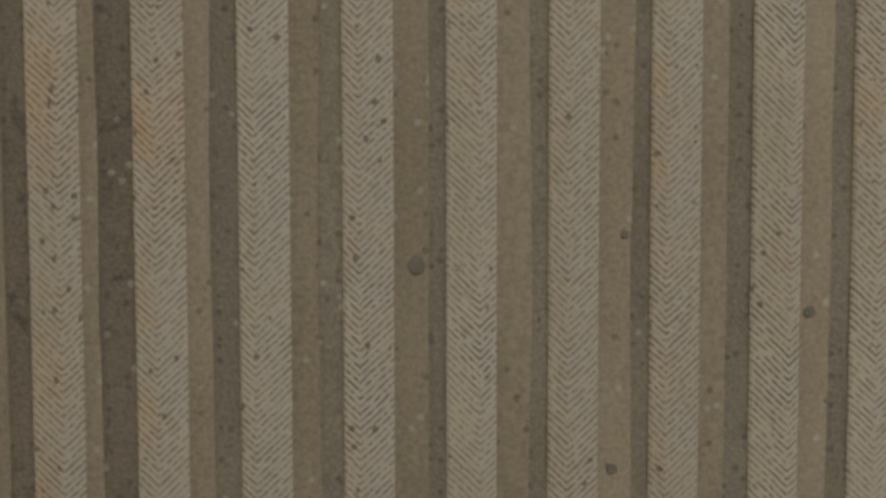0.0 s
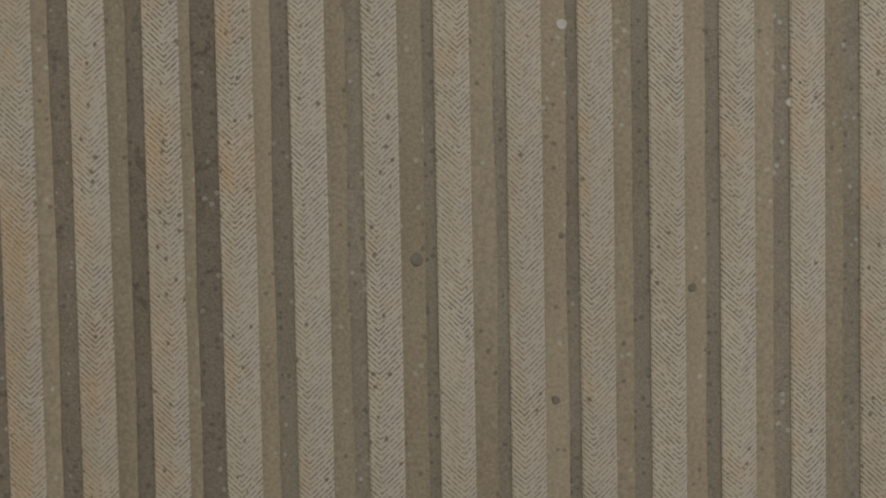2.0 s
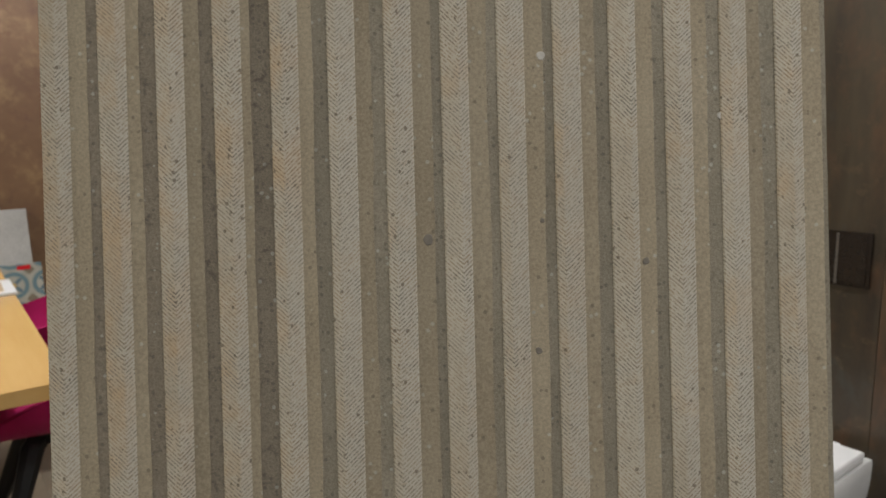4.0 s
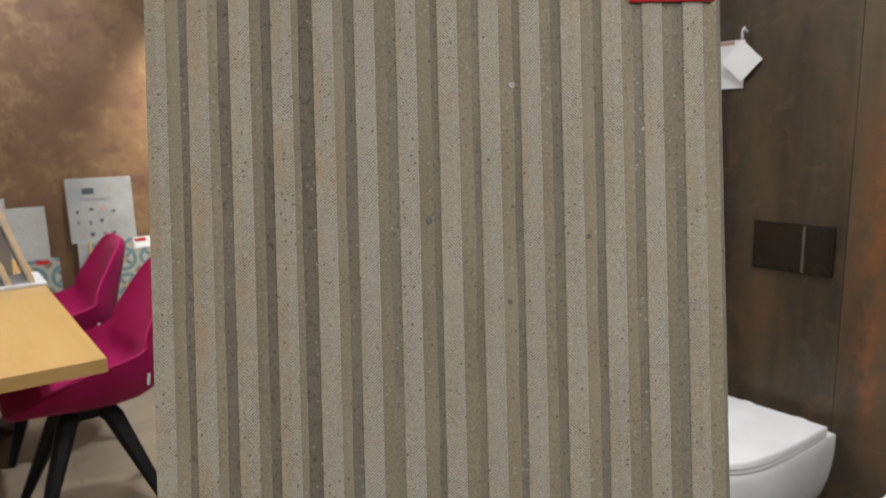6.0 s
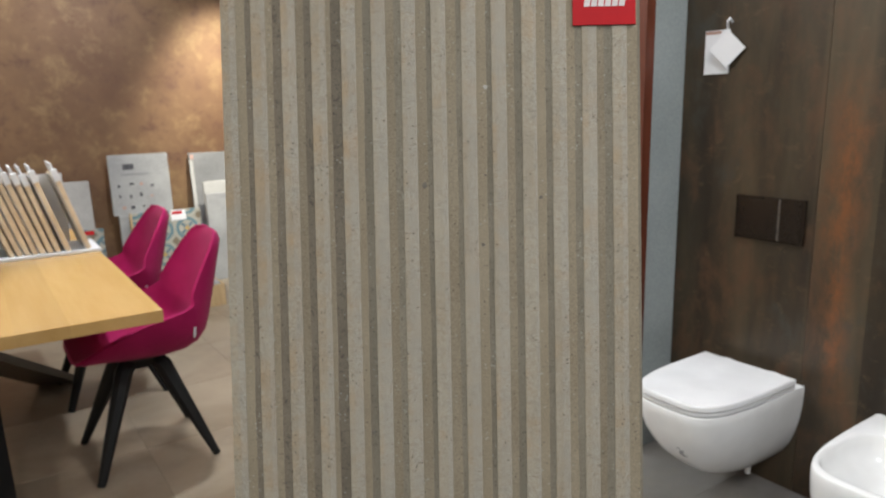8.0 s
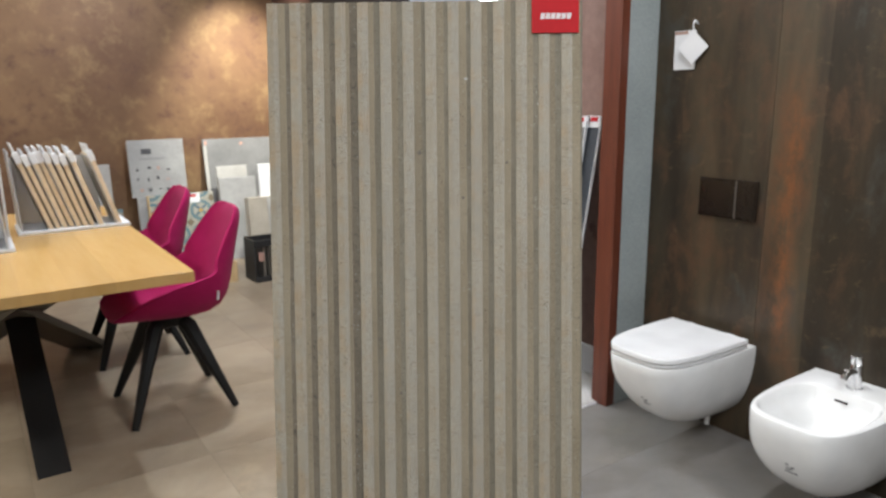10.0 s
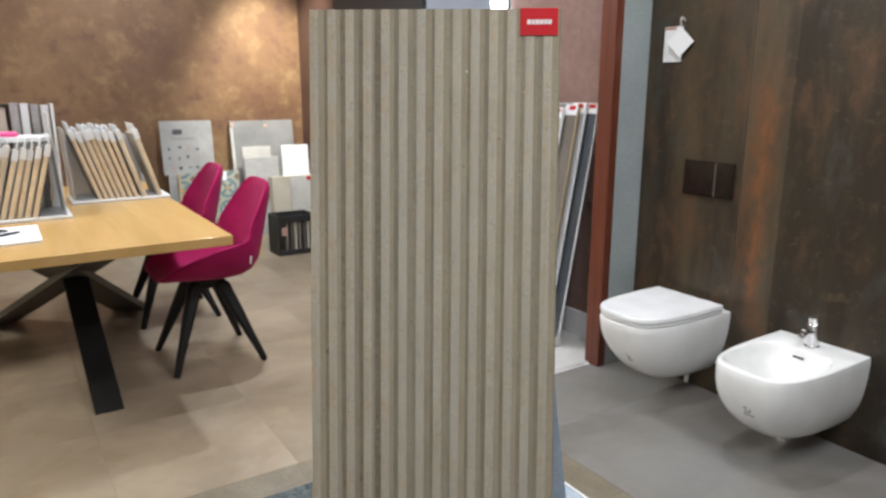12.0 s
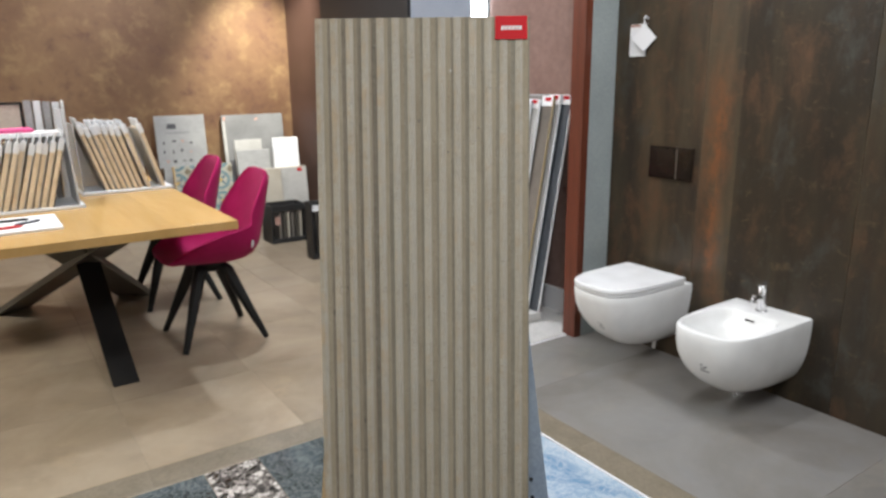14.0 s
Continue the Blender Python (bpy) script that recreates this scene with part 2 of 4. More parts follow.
WHITE_CARD = speckled("white_card", (0.72, 0.72, 0.74), (0.77, 0.77, 0.78), 5, 0.6, bump=0, fleck=0.03)
GREY_CARD = speckled("grey_card", (0.26, 0.26, 0.26), (0.37, 0.37, 0.365), 5, 0.6, bump=0.05)
STONE_BOARD = speckled("pale_stone_board", (0.34, 0.33, 0.31), (0.46, 0.45, 0.43), 5, 0.5, bump=0.05)
SHEET = speckled("grey_white_sheet", (0.26, 0.26, 0.26), (0.34, 0.34, 0.335), 5, 0.5, bump=0.05)
GREY_PANEL = speckled("grey_stone_panel", (0.145, 0.145, 0.145), (0.20, 0.20, 0.20), 5, 0.4, bump=0.05)
BEIGE_BOARD = speckled("beige_stone_board", (0.35, 0.31, 0.25), (0.46, 0.42, 0.35), 5, 0.5, bump=0.05)
INK = speckled("dark_print", (0.03, 0.03, 0.035), (0.07, 0.07, 0.08), 40, 0.6, bump=0)
PRINT = speckled("grey_print", (0.17, 0.17, 0.18), (0.27, 0.27, 0.28), 40, 0.6, bump=0)
RUST_PRINT = speckled("rust_print", (0.36, 0.20, 0.16), (0.42, 0.27, 0.22), 40, 0.6, bump=0)
MDF = speckled("raw_board_edge", (0.58, 0.455, 0.295), (0.70, 0.58, 0.41), 20, 0.75, grain=200)
FROSTED = speckled("translucent_acrylic", (0.66, 0.68, 0.70), (0.74, 0.75, 0.76), 4, 0.45, bump=0, fleck=0.04)
FROSTED.node_tree.nodes["Principled BSDF"].inputs["Transmission Weight"].default_value = 0.55
CLEAR = speckled("frosted_acrylic", (0.62, 0.64, 0.66), (0.72, 0.73, 0.74), 4, 0.3, bump=0, fleck=0.04)
SLATE = speckled("slate_board", (0.035, 0.042, 0.052), (0.065, 0.072, 0.085), 6, 0.35, bump=0.08)
TAUPE = speckled("taupe_board", (0.12, 0.105, 0.09), (0.20, 0.175, 0.15), 6, 0.3, bump=0.05)
GOLD_EDGE = speckled("ochre_edge", (0.34, 0.26, 0.13), (0.42, 0.33, 0.19), 9, 0.5)
BLUE_GREY = speckled("blue_grey_slab", (0.22, 0.27, 0.34), (0.32, 0.37, 0.43), 3, 0.3, bump=0.03)
BATTEN = speckled("pale_wood", (0.45, 0.31, 0.15), (0.55, 0.40, 0.22), 6, 0.55, grain=60, stretch=(8, 8, 0.6))
PINK = speckled("pink_paper", (0.62, 0.05, 0.20), (0.7, 0.09, 0.26), 6, 0.5, bump=0)
PEN_RED = speckled("red_plastic", (0.48, 0.01, 0.012), (0.55, 0.02, 0.02), 6, 0.35, bump=0)


def magenta_felt():
    m = Nodes("magenta_felt", 0.95, 0, 0.2)
    at = m.coords(vary=False)
    fine, broad = m.noise(at, 350, 3, 0.7), m.noise(at, 9, 3)
    c = m.ramp(broad, [(0.3, (0.28, 0.004, 0.062)), (0.7, (0.35, 0.007, 0.083))])
    m.colour(m.mix(0.3, c, m.ramp(fine, [(0.3, (0.16, 0.003, 0.042)), (0.7, (0.42, 0.015, 0.12))])))
    m.bsdf.inputs["Sheen Weight"].default_value = 0.06
    m.bump(fine, 0.4, 0.001)
    return m.mat


def table_wood():
    m = Nodes("oiled_oak", 0.3, 0, 0.4)
    at = m.coords((9, 0.6, 9), vary=False)
    xyz = m.node("ShaderNodeSeparateXYZ", Vector=m.coords(vary=False))
    stave = m.tree.nodes.new("ShaderNodeTexWhiteNoise")
    stave.noise_dimensions = "1D"
    m.link(m.math("FLOOR", m.math("DIVIDE", xyz.outputs[0], 0.144)), stave.inputs["W"])
    grain, broad = m.noise(at, 8, 6, 0.65, 0.3), m.noise(m.coords((4, 0.5, 4), vary=False), 3, 3)
    c = m.ramp(broad, [(0.3, (0.47, 0.285, 0.098)), (0.7, (0.53, 0.335, 0.128))])
    c = m.mix(0.10, c, m.ramp(grain, [(0.3, (0.42, 0.222, 0.062)), (0.7, (0.66, 0.43, 0.178))]))
    t = m.node("ShaderNodeMapRange", Value=stave.outputs["Value"], To_Min=0.93, To_Max=1.06).outputs[0]
    m.colour(m.mix(1.0, c, m.node("ShaderNodeCombineColor", Red=t, Green=t, Blue=t).outputs[0], "MULTIPLY"))
    m.roughness(broad, 0.14, 0.22)
    return m.mat


def bronze_wall():
    m = Nodes("bronze_effect_plaster", 0.42, 0.4, 0.5)
    at = m.coords(vary=False)
    broad, cloud, fine = m.noise(at, 1.3, 5, 0.6, 0.1), m.noise(at, 4.6, 7, 0.72, 0.15), m.noise(at, 26, 5, 0.75)
    c = m.ramp(broad, [(0.34, (0.155, 0.084, 0.048)), (0.66, (0.245, 0.146, 0.078))])
    c = m.mix(m.math("MULTIPLY", m.math("SUBTRACT", cloud, 0.52), 3.0, True), c, (0.40, 0.275, 0.135))
    c = m.mix(m.math("MULTIPLY", m.math("SUBTRACT", 0.46, cloud), 5.5, True), c, (0.115, 0.058, 0.042))
    c = m.mix(m.math("MULTIPLY", m.math("SUBTRACT", fine, 0.55), 2.0, True), c, (0.20, 0.10, 0.06))
    m.colour(c)
    m.roughness(cloud, 0.52, 0.33)
    m.bump(m.math("ADD", cloud, m.math("MULTIPLY", fine, 0.3)), 0.25, 0.004)
    return m.mat


def oxidised_slab():
    m = Nodes("oxidised_metal_slab", 0.3, 0.1, 0.38)
    at = m.coords((1, 3.0, 0.5))
    broad, streak, fine = m.noise(at, 2.0, 5, 0.6, 0.3), m.noise(m.coords((1, 2.4, 1.0)), 3.6, 8, 0.76, 0.15), m.noise(m.coords((1, 1, 1)), 40, 4, 0.7)
    c = m.ramp(broad, [(0.32, (0.027, 0.022, 0.016)), (0.5, (0.049, 0.038, 0.024)), (0.66, (0.078, 0.060, 0.036))])
    c = m.mix(m.math("MULTIPLY", m.math("SUBTRACT", streak, 0.50), 1.8, True), c, (0.105, 0.056, 0.028))
    c = m.mix(m.math("MULTIPLY", m.math("SUBTRACT", 0.40, streak), 4.0, True), c, (0.042, 0.043, 0.041))
    c = m.mix(m.math("MULTIPLY", fine, 0.3), c, (0.04, 0.026, 0.016))
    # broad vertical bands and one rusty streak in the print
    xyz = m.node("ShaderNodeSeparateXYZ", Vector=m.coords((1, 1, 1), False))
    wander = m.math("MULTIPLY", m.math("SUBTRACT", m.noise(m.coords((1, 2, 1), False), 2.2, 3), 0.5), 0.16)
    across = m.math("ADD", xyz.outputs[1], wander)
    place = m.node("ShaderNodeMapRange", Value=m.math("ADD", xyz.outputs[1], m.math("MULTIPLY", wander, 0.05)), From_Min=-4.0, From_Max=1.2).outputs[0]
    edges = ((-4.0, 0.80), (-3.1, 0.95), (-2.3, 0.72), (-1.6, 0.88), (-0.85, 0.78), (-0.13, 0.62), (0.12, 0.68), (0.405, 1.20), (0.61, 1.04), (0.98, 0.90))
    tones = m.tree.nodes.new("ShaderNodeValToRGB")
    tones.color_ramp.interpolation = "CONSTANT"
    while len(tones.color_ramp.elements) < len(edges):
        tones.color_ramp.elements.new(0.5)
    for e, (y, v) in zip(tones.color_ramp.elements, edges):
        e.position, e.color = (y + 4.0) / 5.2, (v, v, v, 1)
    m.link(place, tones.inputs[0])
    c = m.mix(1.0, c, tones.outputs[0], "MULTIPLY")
    blotch = m.noise(m.coords((1, 1.7, 0.9)), 3.0, 8, 0.7, 0.3)
    c = m.mix(m.math("MULTIPLY", m.math("SUBTRACT", blotch, 0.52), 4.6, True), c, (0.108, 0.056, 0.030))
    c = m.mix(m.math("MULTIPLY", m.math("SUBTRACT", 0.45, blotch), 7.0, True), c, (0.054, 0.054, 0.047))
    scuff = m.noise(m.coords((1, 1.4, 2.4)), 8, 8, 0.8, 0.4)
    c = m.mix(m.math("MULTIPLY", m.math("SUBTRACT", scuff, 0.56), 4.0, True), c, (0.145, 0.098, 0.055))
    inside = m.math("MULTIPLY", m.math("SUBTRACT", 0.085, m.math("ABSOLUTE", m.math("SUBTRACT", across, 0.50))), 14.0, True)
    along = m.math("MULTIPLY", m.math("SUBTRACT", 0.62, m.math("ABSOLUTE", m.math("SUBTRACT", xyz.outputs[2], 0.92))), 4.0, True)
    patchy = m.math("MULTIPLY", m.math("SUBTRACT", m.noise(m.coords((1, 3, 1.6), False), 7, 7, 0.75, 0.2), 0.36), 3.2, True)
    rusty = m.math("MULTIPLY", m.math("MULTIPLY", inside, along), patchy)
    c = m.mix(m.math("MULTIPLY", rusty, 0.85), c, (0.225, 0.082, 0.027))
    m.colour(c)
    m.roughness(streak, 0.24, 0.42)
    m.bump(fine, 0.06, 0.001)
    return m.mat


def marble(name, low, high, vein, scale):
    m = Nodes(name, 0.12, 0, 0.5)
    at = m.coords()
    a, b = m.noise(at, scale, 7, 0.65, 1.6), m.noise(at, scale * 3.2, 6, 0.7, 2.5)
    c = m.ramp(a, [(0.38, low), (0.62, high)])
    c = m.mix(m.math("MULTIPLY", m.math("SUBTRACT", 0.06, m.math("ABSOLUTE", m.math("SUBTRACT", b, 0.5))), 9.0, True), c, vein)
    m.colour(c)
    return m.mat


def breccia():
    """Broken silver stone: sharp pale and dark fragments in a grey ground."""
    m = Nodes("silver_breccia", 0.14, 0, 0.5)
    at = m.coords()
    bend = m.node("ShaderNodeVectorMath")
    bend.operation = "ADD"
    m.link(at, bend.inputs[0])
    m.link(m.math("MULTIPLY", m.noise(at, 22, 4, 0.7), 0.05), bend.inputs[1])
    coarse = m.node("ShaderNodeTexVoronoi", Vector=bend.outputs[0], Scale=26.0)
    fine = m.node("ShaderNodeTexVoronoi", Vector=bend.outputs[0], Scale=75.0)
    a = m.node("ShaderNodeSeparateColor", Color=coarse.outputs["Color"]).outputs[0]
    b = m.node("ShaderNodeSeparateColor", Color=fine.outputs["Color"]).outputs[1]
    mixed = m.math("ADD", m.math("MULTIPLY", a, 0.55), m.math("MULTIPLY", b, 0.45))
    m.colour(m.ramp(mixed, [(0.2, (0.03, 0.03, 0.028)), (0.42, (0.13, 0.12, 0.11)), (0.6, (0.33, 0.30, 0.28)), (0.8, (0.66, 0.62, 0.58))]))
    return m.mat


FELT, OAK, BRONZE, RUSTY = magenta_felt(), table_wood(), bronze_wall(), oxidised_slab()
DARK_MARBLE = marble("dark_green_marble", (0.020, 0.026, 0.028), (0.085, 0.105, 0.115), (0.26, 0.29, 0.29), 5)
BLUE_ONYX = marble("blue_onyx", (0.16, 0.27, 0.40), (0.40, 0.48, 0.56), (0.54, 0.57, 0.60), 3.5)
BRECCIA = breccia()


def patterned_tile():
    m = Nodes("patterned_cement_tile", 0.5)
    xyz = m.node("ShaderNodeSeparateXYZ", Vector=m.coords((1, 1, 1), vary=False))
    u = m.math("PINGPONG", m.math("ADD", xyz.outputs[0], 0.05), 0.1)
    v = m.math("PINGPONG", xyz.outputs[2], 0.1)
    r = m.math("SQRT", m.math("ADD", m.math("MULTIPLY", u, u), m.math("MULTIPLY", v, v)))
    ring = m.math("LESS_THAN", m.math("ABSOLUTE", m.math("SUBTRACT", r, 0.078)), 0.013)
    petal = m.math("MULTIPLY", m.math("LESS_THAN", m.math("ABSOLUTE", m.math("SUBTRACT", u, v)), 0.016), m.math("LESS_THAN", r, 0.062))
    heart = m.math("LESS_THAN", r, 0.018)
    corner = m.math("LESS_THAN", m.math("ADD", m.math("SUBTRACT", 0.1, u), m.math("SUBTRACT", 0.1, v)), 0.035)
    worn = m.noise(m.coords((1, 1, 1), False), 14, 5)
    c = m.mix(ring, m.ramp(worn, [(0.3, (0.28, 0.27, 0.225)), (0.7, (0.37, 0.355, 0.305))]), (0.11, 0.18, 0.205))
    c = m.mix(petal, c, (0.10, 0.15, 0.18))
    c = m.mix(corner, c, (0.16, 0.13, 0.09))
    m.colour(m.mix(heart, c, (0.40, 0.27, 0.10)))
    return m.mat


PATTERN = patterned_tile()

# ---- mesh helpers ----


def part(name, bm, material, parent=None, label="", smooth=False):
    """Links a bmesh as one mesh object, under a thing or a part."""
    me = bpy.data.meshes.new(name)
    bm.normal_update()
    bm.to_mesh(me)
    bm.free()
    me.materials.append(material)
    if smooth:
        for p in me.polygons:
            p.use_smooth = True
        me.set_sharp_from_angle(angle=radians(30))
    ob = new(name, me)
    ob.parent = parent
    if label:
        ob["label"] = label
    return ob


def thing(name, m, label, category, group="", kind=""):
    ob = new(name)
    ob.matrix_world = m
    return tagged(ob, label, category, group, kind)


def box(x0, x1, y0, y1, z0, z1, bevel=0.0, segments=2, bm=None, m=None):
    """A box between two corners, with softened edges."""
    own = bmesh.new()
    bmesh.ops.create_cube(own, size=1)
    for v in own.verts:
        v.co = Vector((x0 + (v.co.x + 0.5) * (x1 - x0), y0 + (v.co.y + 0.5) * (y1 - y0), z0 + (v.co.z + 0.5) * (z1 - z0)))
    if bevel:
        bmesh.ops.bevel(own, geom=own.edges[:], offset=bevel, segments=segments, affect="EDGES", profile=0.6)
    if m:
        own.transform(m)
    if bm is None:
        return own
    me = bpy.data.meshes.new("tmp")
    own.to_mesh(me)
    bm.from_mesh(me)
    own.free()
    bpy.data.meshes.remove(me)
    return bm


def loft(rings, closed=True, cap=(True, True)):
    """A skin over rings of equal length."""
    bm = bmesh.new()
    rows = [[bm.verts.new(p) for p in ring] for ring in rings]
    n = len(rows[0])
    for a, b in zip(rows, rows[1:]):
        for i in range(n if closed else n - 1):
            j = (i + 1) % n
            bm.faces.new((a[i], a[j], b[j], b[i]))
    if cap[0]:
        bm.faces.new(rows[0][::-1])
    if cap[1]:
        bm.faces.new(rows[-1])
    bmesh.ops.recalc_face_normals(bm, faces=bm.faces[:])
    return bm


def tube(points, radius, sides=10, squash=None):
    """A round or square bar along points; radius may be a list."""
    rings = []
    pts = [Vector(p) for p in points]
    for i, p in enumerate(pts):
        d = (pts[min(i + 1, len(pts) - 1)] - pts[max(i - 1, 0)]).normalized()
        u = d.cross(Vector((0, 0, 1)) if abs(d.z) < 0.95 else Vector((0, 1, 0))).normalized()
        v = d.cross(u)
        r = radius[i] if isinstance(radius, (list, tuple)) else radius
        rings.append([p + r * (math.cos(a) * u + math.sin(a) * v) for a in [2 * math.pi * (k + 0.5) / sides for k in range(sides)]])
    return loft(rings)


def structure(name, bm, material, label, category, smooth=False):
    return tagged(part(name, bm, material, None, "", smooth), label, category, "", "structure")


# ---- room ----
WX, BACK = 1.97, 5.55
structure("floor", box(-4.2, 2.2, -4.2, 5.8, -0.2, -0.0015), GROUT, "grey grout bed under the showroom floor tiles", "floor")
structure("ceiling", box(-4.2, 2.2, -4.2, 5.8, CEIL, CEIL + 0.15), CEILING, "plain white painted showroom ceiling", "ceiling")
structure("wall_back", box(-4.2, 2.2, BACK, BACK + 0.2, 0, CEIL), BRONZE, "wall in mottled bronze and gold effect plaster", "wall")
structure("wall_left", box(-4.2, -4.0, -4.0, BACK, 0, CEIL), PLAIN_WALL, "unseen plain beige wall closing the room", "wall")
structure("wall_behind", box(-4.2, 2.2, -4.2, -4.0, 0, CEIL), PLAIN_WALL, "unseen plain beige wall closing the room", "wall")
structure("wall_right", box(WX + 0.012, WX + 0.2, -4.0, BACK, 0, CEIL), PLASTER, "grey plastered wall behind the display panels", "wall")
structure("partition", box(1.785, WX + 0.012, 1.145, 1.225, 0, CEIL, 0.002, 1), PLASTER, "short grey blue plastered partition beside the toilet display", "partition")
structure("post", box(1.735, 1.785, 1.14, 1.232, 0, CEIL, 0.004, 2), REDWOOD, "glossy red brown wooden end post of a partition", "post")
structure("wall_panel_dark", box(WX - 0.004, WX + 0.012, 4.66, BACK, 0, CEIL), DARK_WALL, "dark brown lacquered wall panel", "wall panel")
structure("wall_panel_copper", box(WX - 0.004, WX + 0.012, 1.225, 2.20, 0, CEIL), COPPER, "red brown lacquered wall panel", "wall panel")
structure("wall_panel_pale", box(WX - 0.004, WX + 0.012, 2.37, 3.15, 0, CEIL), PALE_PANEL, "pale blue grey lacquered wall panel", "wall panel")
structure("wall_panel_black", box(WX - 0.03, WX + 0.012, 3.153, 4.657, 0, CEIL), BLACK_PLASTIC, "matt black display panel on the wall", "wall panel")
structure("baseboard", box(WX - 0.018, WX - 0.004, 1.24, 2.9, 0.004, 0.155, 0.003, 1), WHITE_CARD, "white painted baseboard under a red brown panel", "baseboard")

glow = Nodes("lamp_tube")
glow.bsdf.inputs["Base Color"].default_value = (0.9, 0.9, 0.9, 1)
glow.bsdf.inputs["Emission Color"].default_value = (0.93, 0.97, 1, 1)
glow.bsdf.inputs["Emission Strength"].default_value = 5.0
lamp = thing("tube_lamp", pose(WX, 2.29, 1.15), "lit vertical white tube lamp on the wall", "lamp")
part("diffuser", box(-0.05, -0.008, -0.05, 0.05, 0, 1.5, 0.01, 2), glow.mat, lamp, "glowing white diffuser")
part("back_plate", box(-0.008, 0.012, -0.065, 0.065, -0.02, 1.52, 0.003, 1), CHROME, lamp)

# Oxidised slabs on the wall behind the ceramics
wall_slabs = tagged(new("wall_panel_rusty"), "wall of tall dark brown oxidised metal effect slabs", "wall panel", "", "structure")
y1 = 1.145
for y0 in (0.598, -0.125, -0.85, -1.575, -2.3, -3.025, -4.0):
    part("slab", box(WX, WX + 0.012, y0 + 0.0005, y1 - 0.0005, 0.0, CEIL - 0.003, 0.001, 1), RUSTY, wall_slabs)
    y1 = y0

# ---- fluted tile on its stand ----
TILE_W, TILE_H, PITCH, RIB_W = 0.599, 1.50, 0.0430, 0.0211
TILE_L = -0.2995
TILE = pose(0.2245, 0.288, 1.570, 0, 0, -35.2) @ pose(0, 0, 0, -9.3)
fluted = thing("fluted_tile", TILE @ pose(0, 0, -0.003), "tall fluted beige limestone effect tile leaning on a stand", "tile")
part("tile_body", box(TILE_L, TILE_L + TILE_W, 0.0045, 0.017, -TILE_H, 0, 0.001, 1), TILE_BODY, fluted)
rib_mesh = None
rnd = random.Random(4)
for k in range(14):
    x = TILE_L + k * PITCH
    if k in (0, 5):
        half_w = RIB_W / 2
        section = [(-half_w, 0.005), (-half_w, 0.0010), (-half_w + 0.0010, 0.00025), (0.0008, -0.0003), (half_w - 0.0010, 0.00025), (half_w, 0.0010), (half_w, 0.005)]
        rib = part("rib", loft([[Vector((px, py, z)) for px, py in section] for z in (-0.0003, -TILE_H)]), RIB_WARM if k < 5 else RIB, fluted)
        rib_mesh = rib.data
    else:
        rib = new("rib", rib_mesh)
        rib.parent = fluted
    rib.location = (x + RIB_W / 2, 0, 0)
    left, right = x + RIB_W, min(x + PITCH, TILE_L + TILE_W)
    split = left + (right - left) * rnd.uniform(0.46, 0.70)
    if k < 4:
        split = left + (right - left) * (0.62, 0.46, 0.52, 0.32)[k]
    if k == 13:
        split = right - 0.004
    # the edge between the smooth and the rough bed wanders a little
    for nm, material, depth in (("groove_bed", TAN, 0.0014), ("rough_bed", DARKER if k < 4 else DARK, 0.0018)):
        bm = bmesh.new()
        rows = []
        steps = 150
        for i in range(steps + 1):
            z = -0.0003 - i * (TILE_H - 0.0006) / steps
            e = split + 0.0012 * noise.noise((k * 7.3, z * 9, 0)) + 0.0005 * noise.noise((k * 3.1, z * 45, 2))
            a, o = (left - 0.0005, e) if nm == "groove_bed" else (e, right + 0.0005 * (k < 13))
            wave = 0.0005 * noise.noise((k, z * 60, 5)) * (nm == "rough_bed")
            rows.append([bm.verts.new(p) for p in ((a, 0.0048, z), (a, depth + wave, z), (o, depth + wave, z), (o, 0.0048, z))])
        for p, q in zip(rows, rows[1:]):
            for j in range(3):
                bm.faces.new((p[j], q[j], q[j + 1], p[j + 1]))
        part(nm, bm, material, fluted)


def inclusion(x, z, r, material, seed):
    """A flat, uneven pebble let into the tile's face."""
    rim = [(r * (1 + 0.25 * noise.noise((math.cos(a) * 1.3, math.sin(a) * 1.3, seed))), a) for a in [2 * math.pi * i / 14 for i in range(14)]]
    ob = part("pebble", loft([[Vector((q * s * math.cos(a), y, q * s * 1.1 * math.sin(a))) for q, a in rim] for s, y in ((1.0, 0.0012), (0.96, 0.0), (0.8, -0.0003))]), material, fluted)
    ob.location = (x, 0.0012, z + 0.003)


for i, (x, z, r, material) in enumerate(((-0.0109, -0.2879, 0.0040, SPOT), (0.1560, -0.3083, 0.0027, SPOT), (0.0718, -0.3749, 0.0027, SPOT), (0.0783, -0.149, 0.0034, PALE), (-0.0935, -0.647, 0.0027, SPOT), (-0.0515, -0.7544, 0.0027, SPOT), (-0.2241, -0.7203, 0.0022, SPOT), (0.0766, -0.2752, 0.0018, SPOT), (0.2170, -0.1976, 0.003, PALE))):
    inclusion(x, z, r, material, i * 3.7)
label_card = part("brand_label", box(0.2035, 0.293, -0.0022, -0.0004, -0.063, 0.001, 0.0008, 1), RED, fluted, "red sticker with a plain white word mark")
for i in range(6):
    x = 0.2195 + i * 0.0098
    part("word_mark", loft([[Vector((x, y, -0.037)), Vector((x + 0.0082, y, -0.037)), Vector((x + 0.0098, y, -0.026)), Vector((x + 0.0016, y, -0.026))] for y in (-0.0028, -0.0021)]), WHITE_PRINT, label_card)

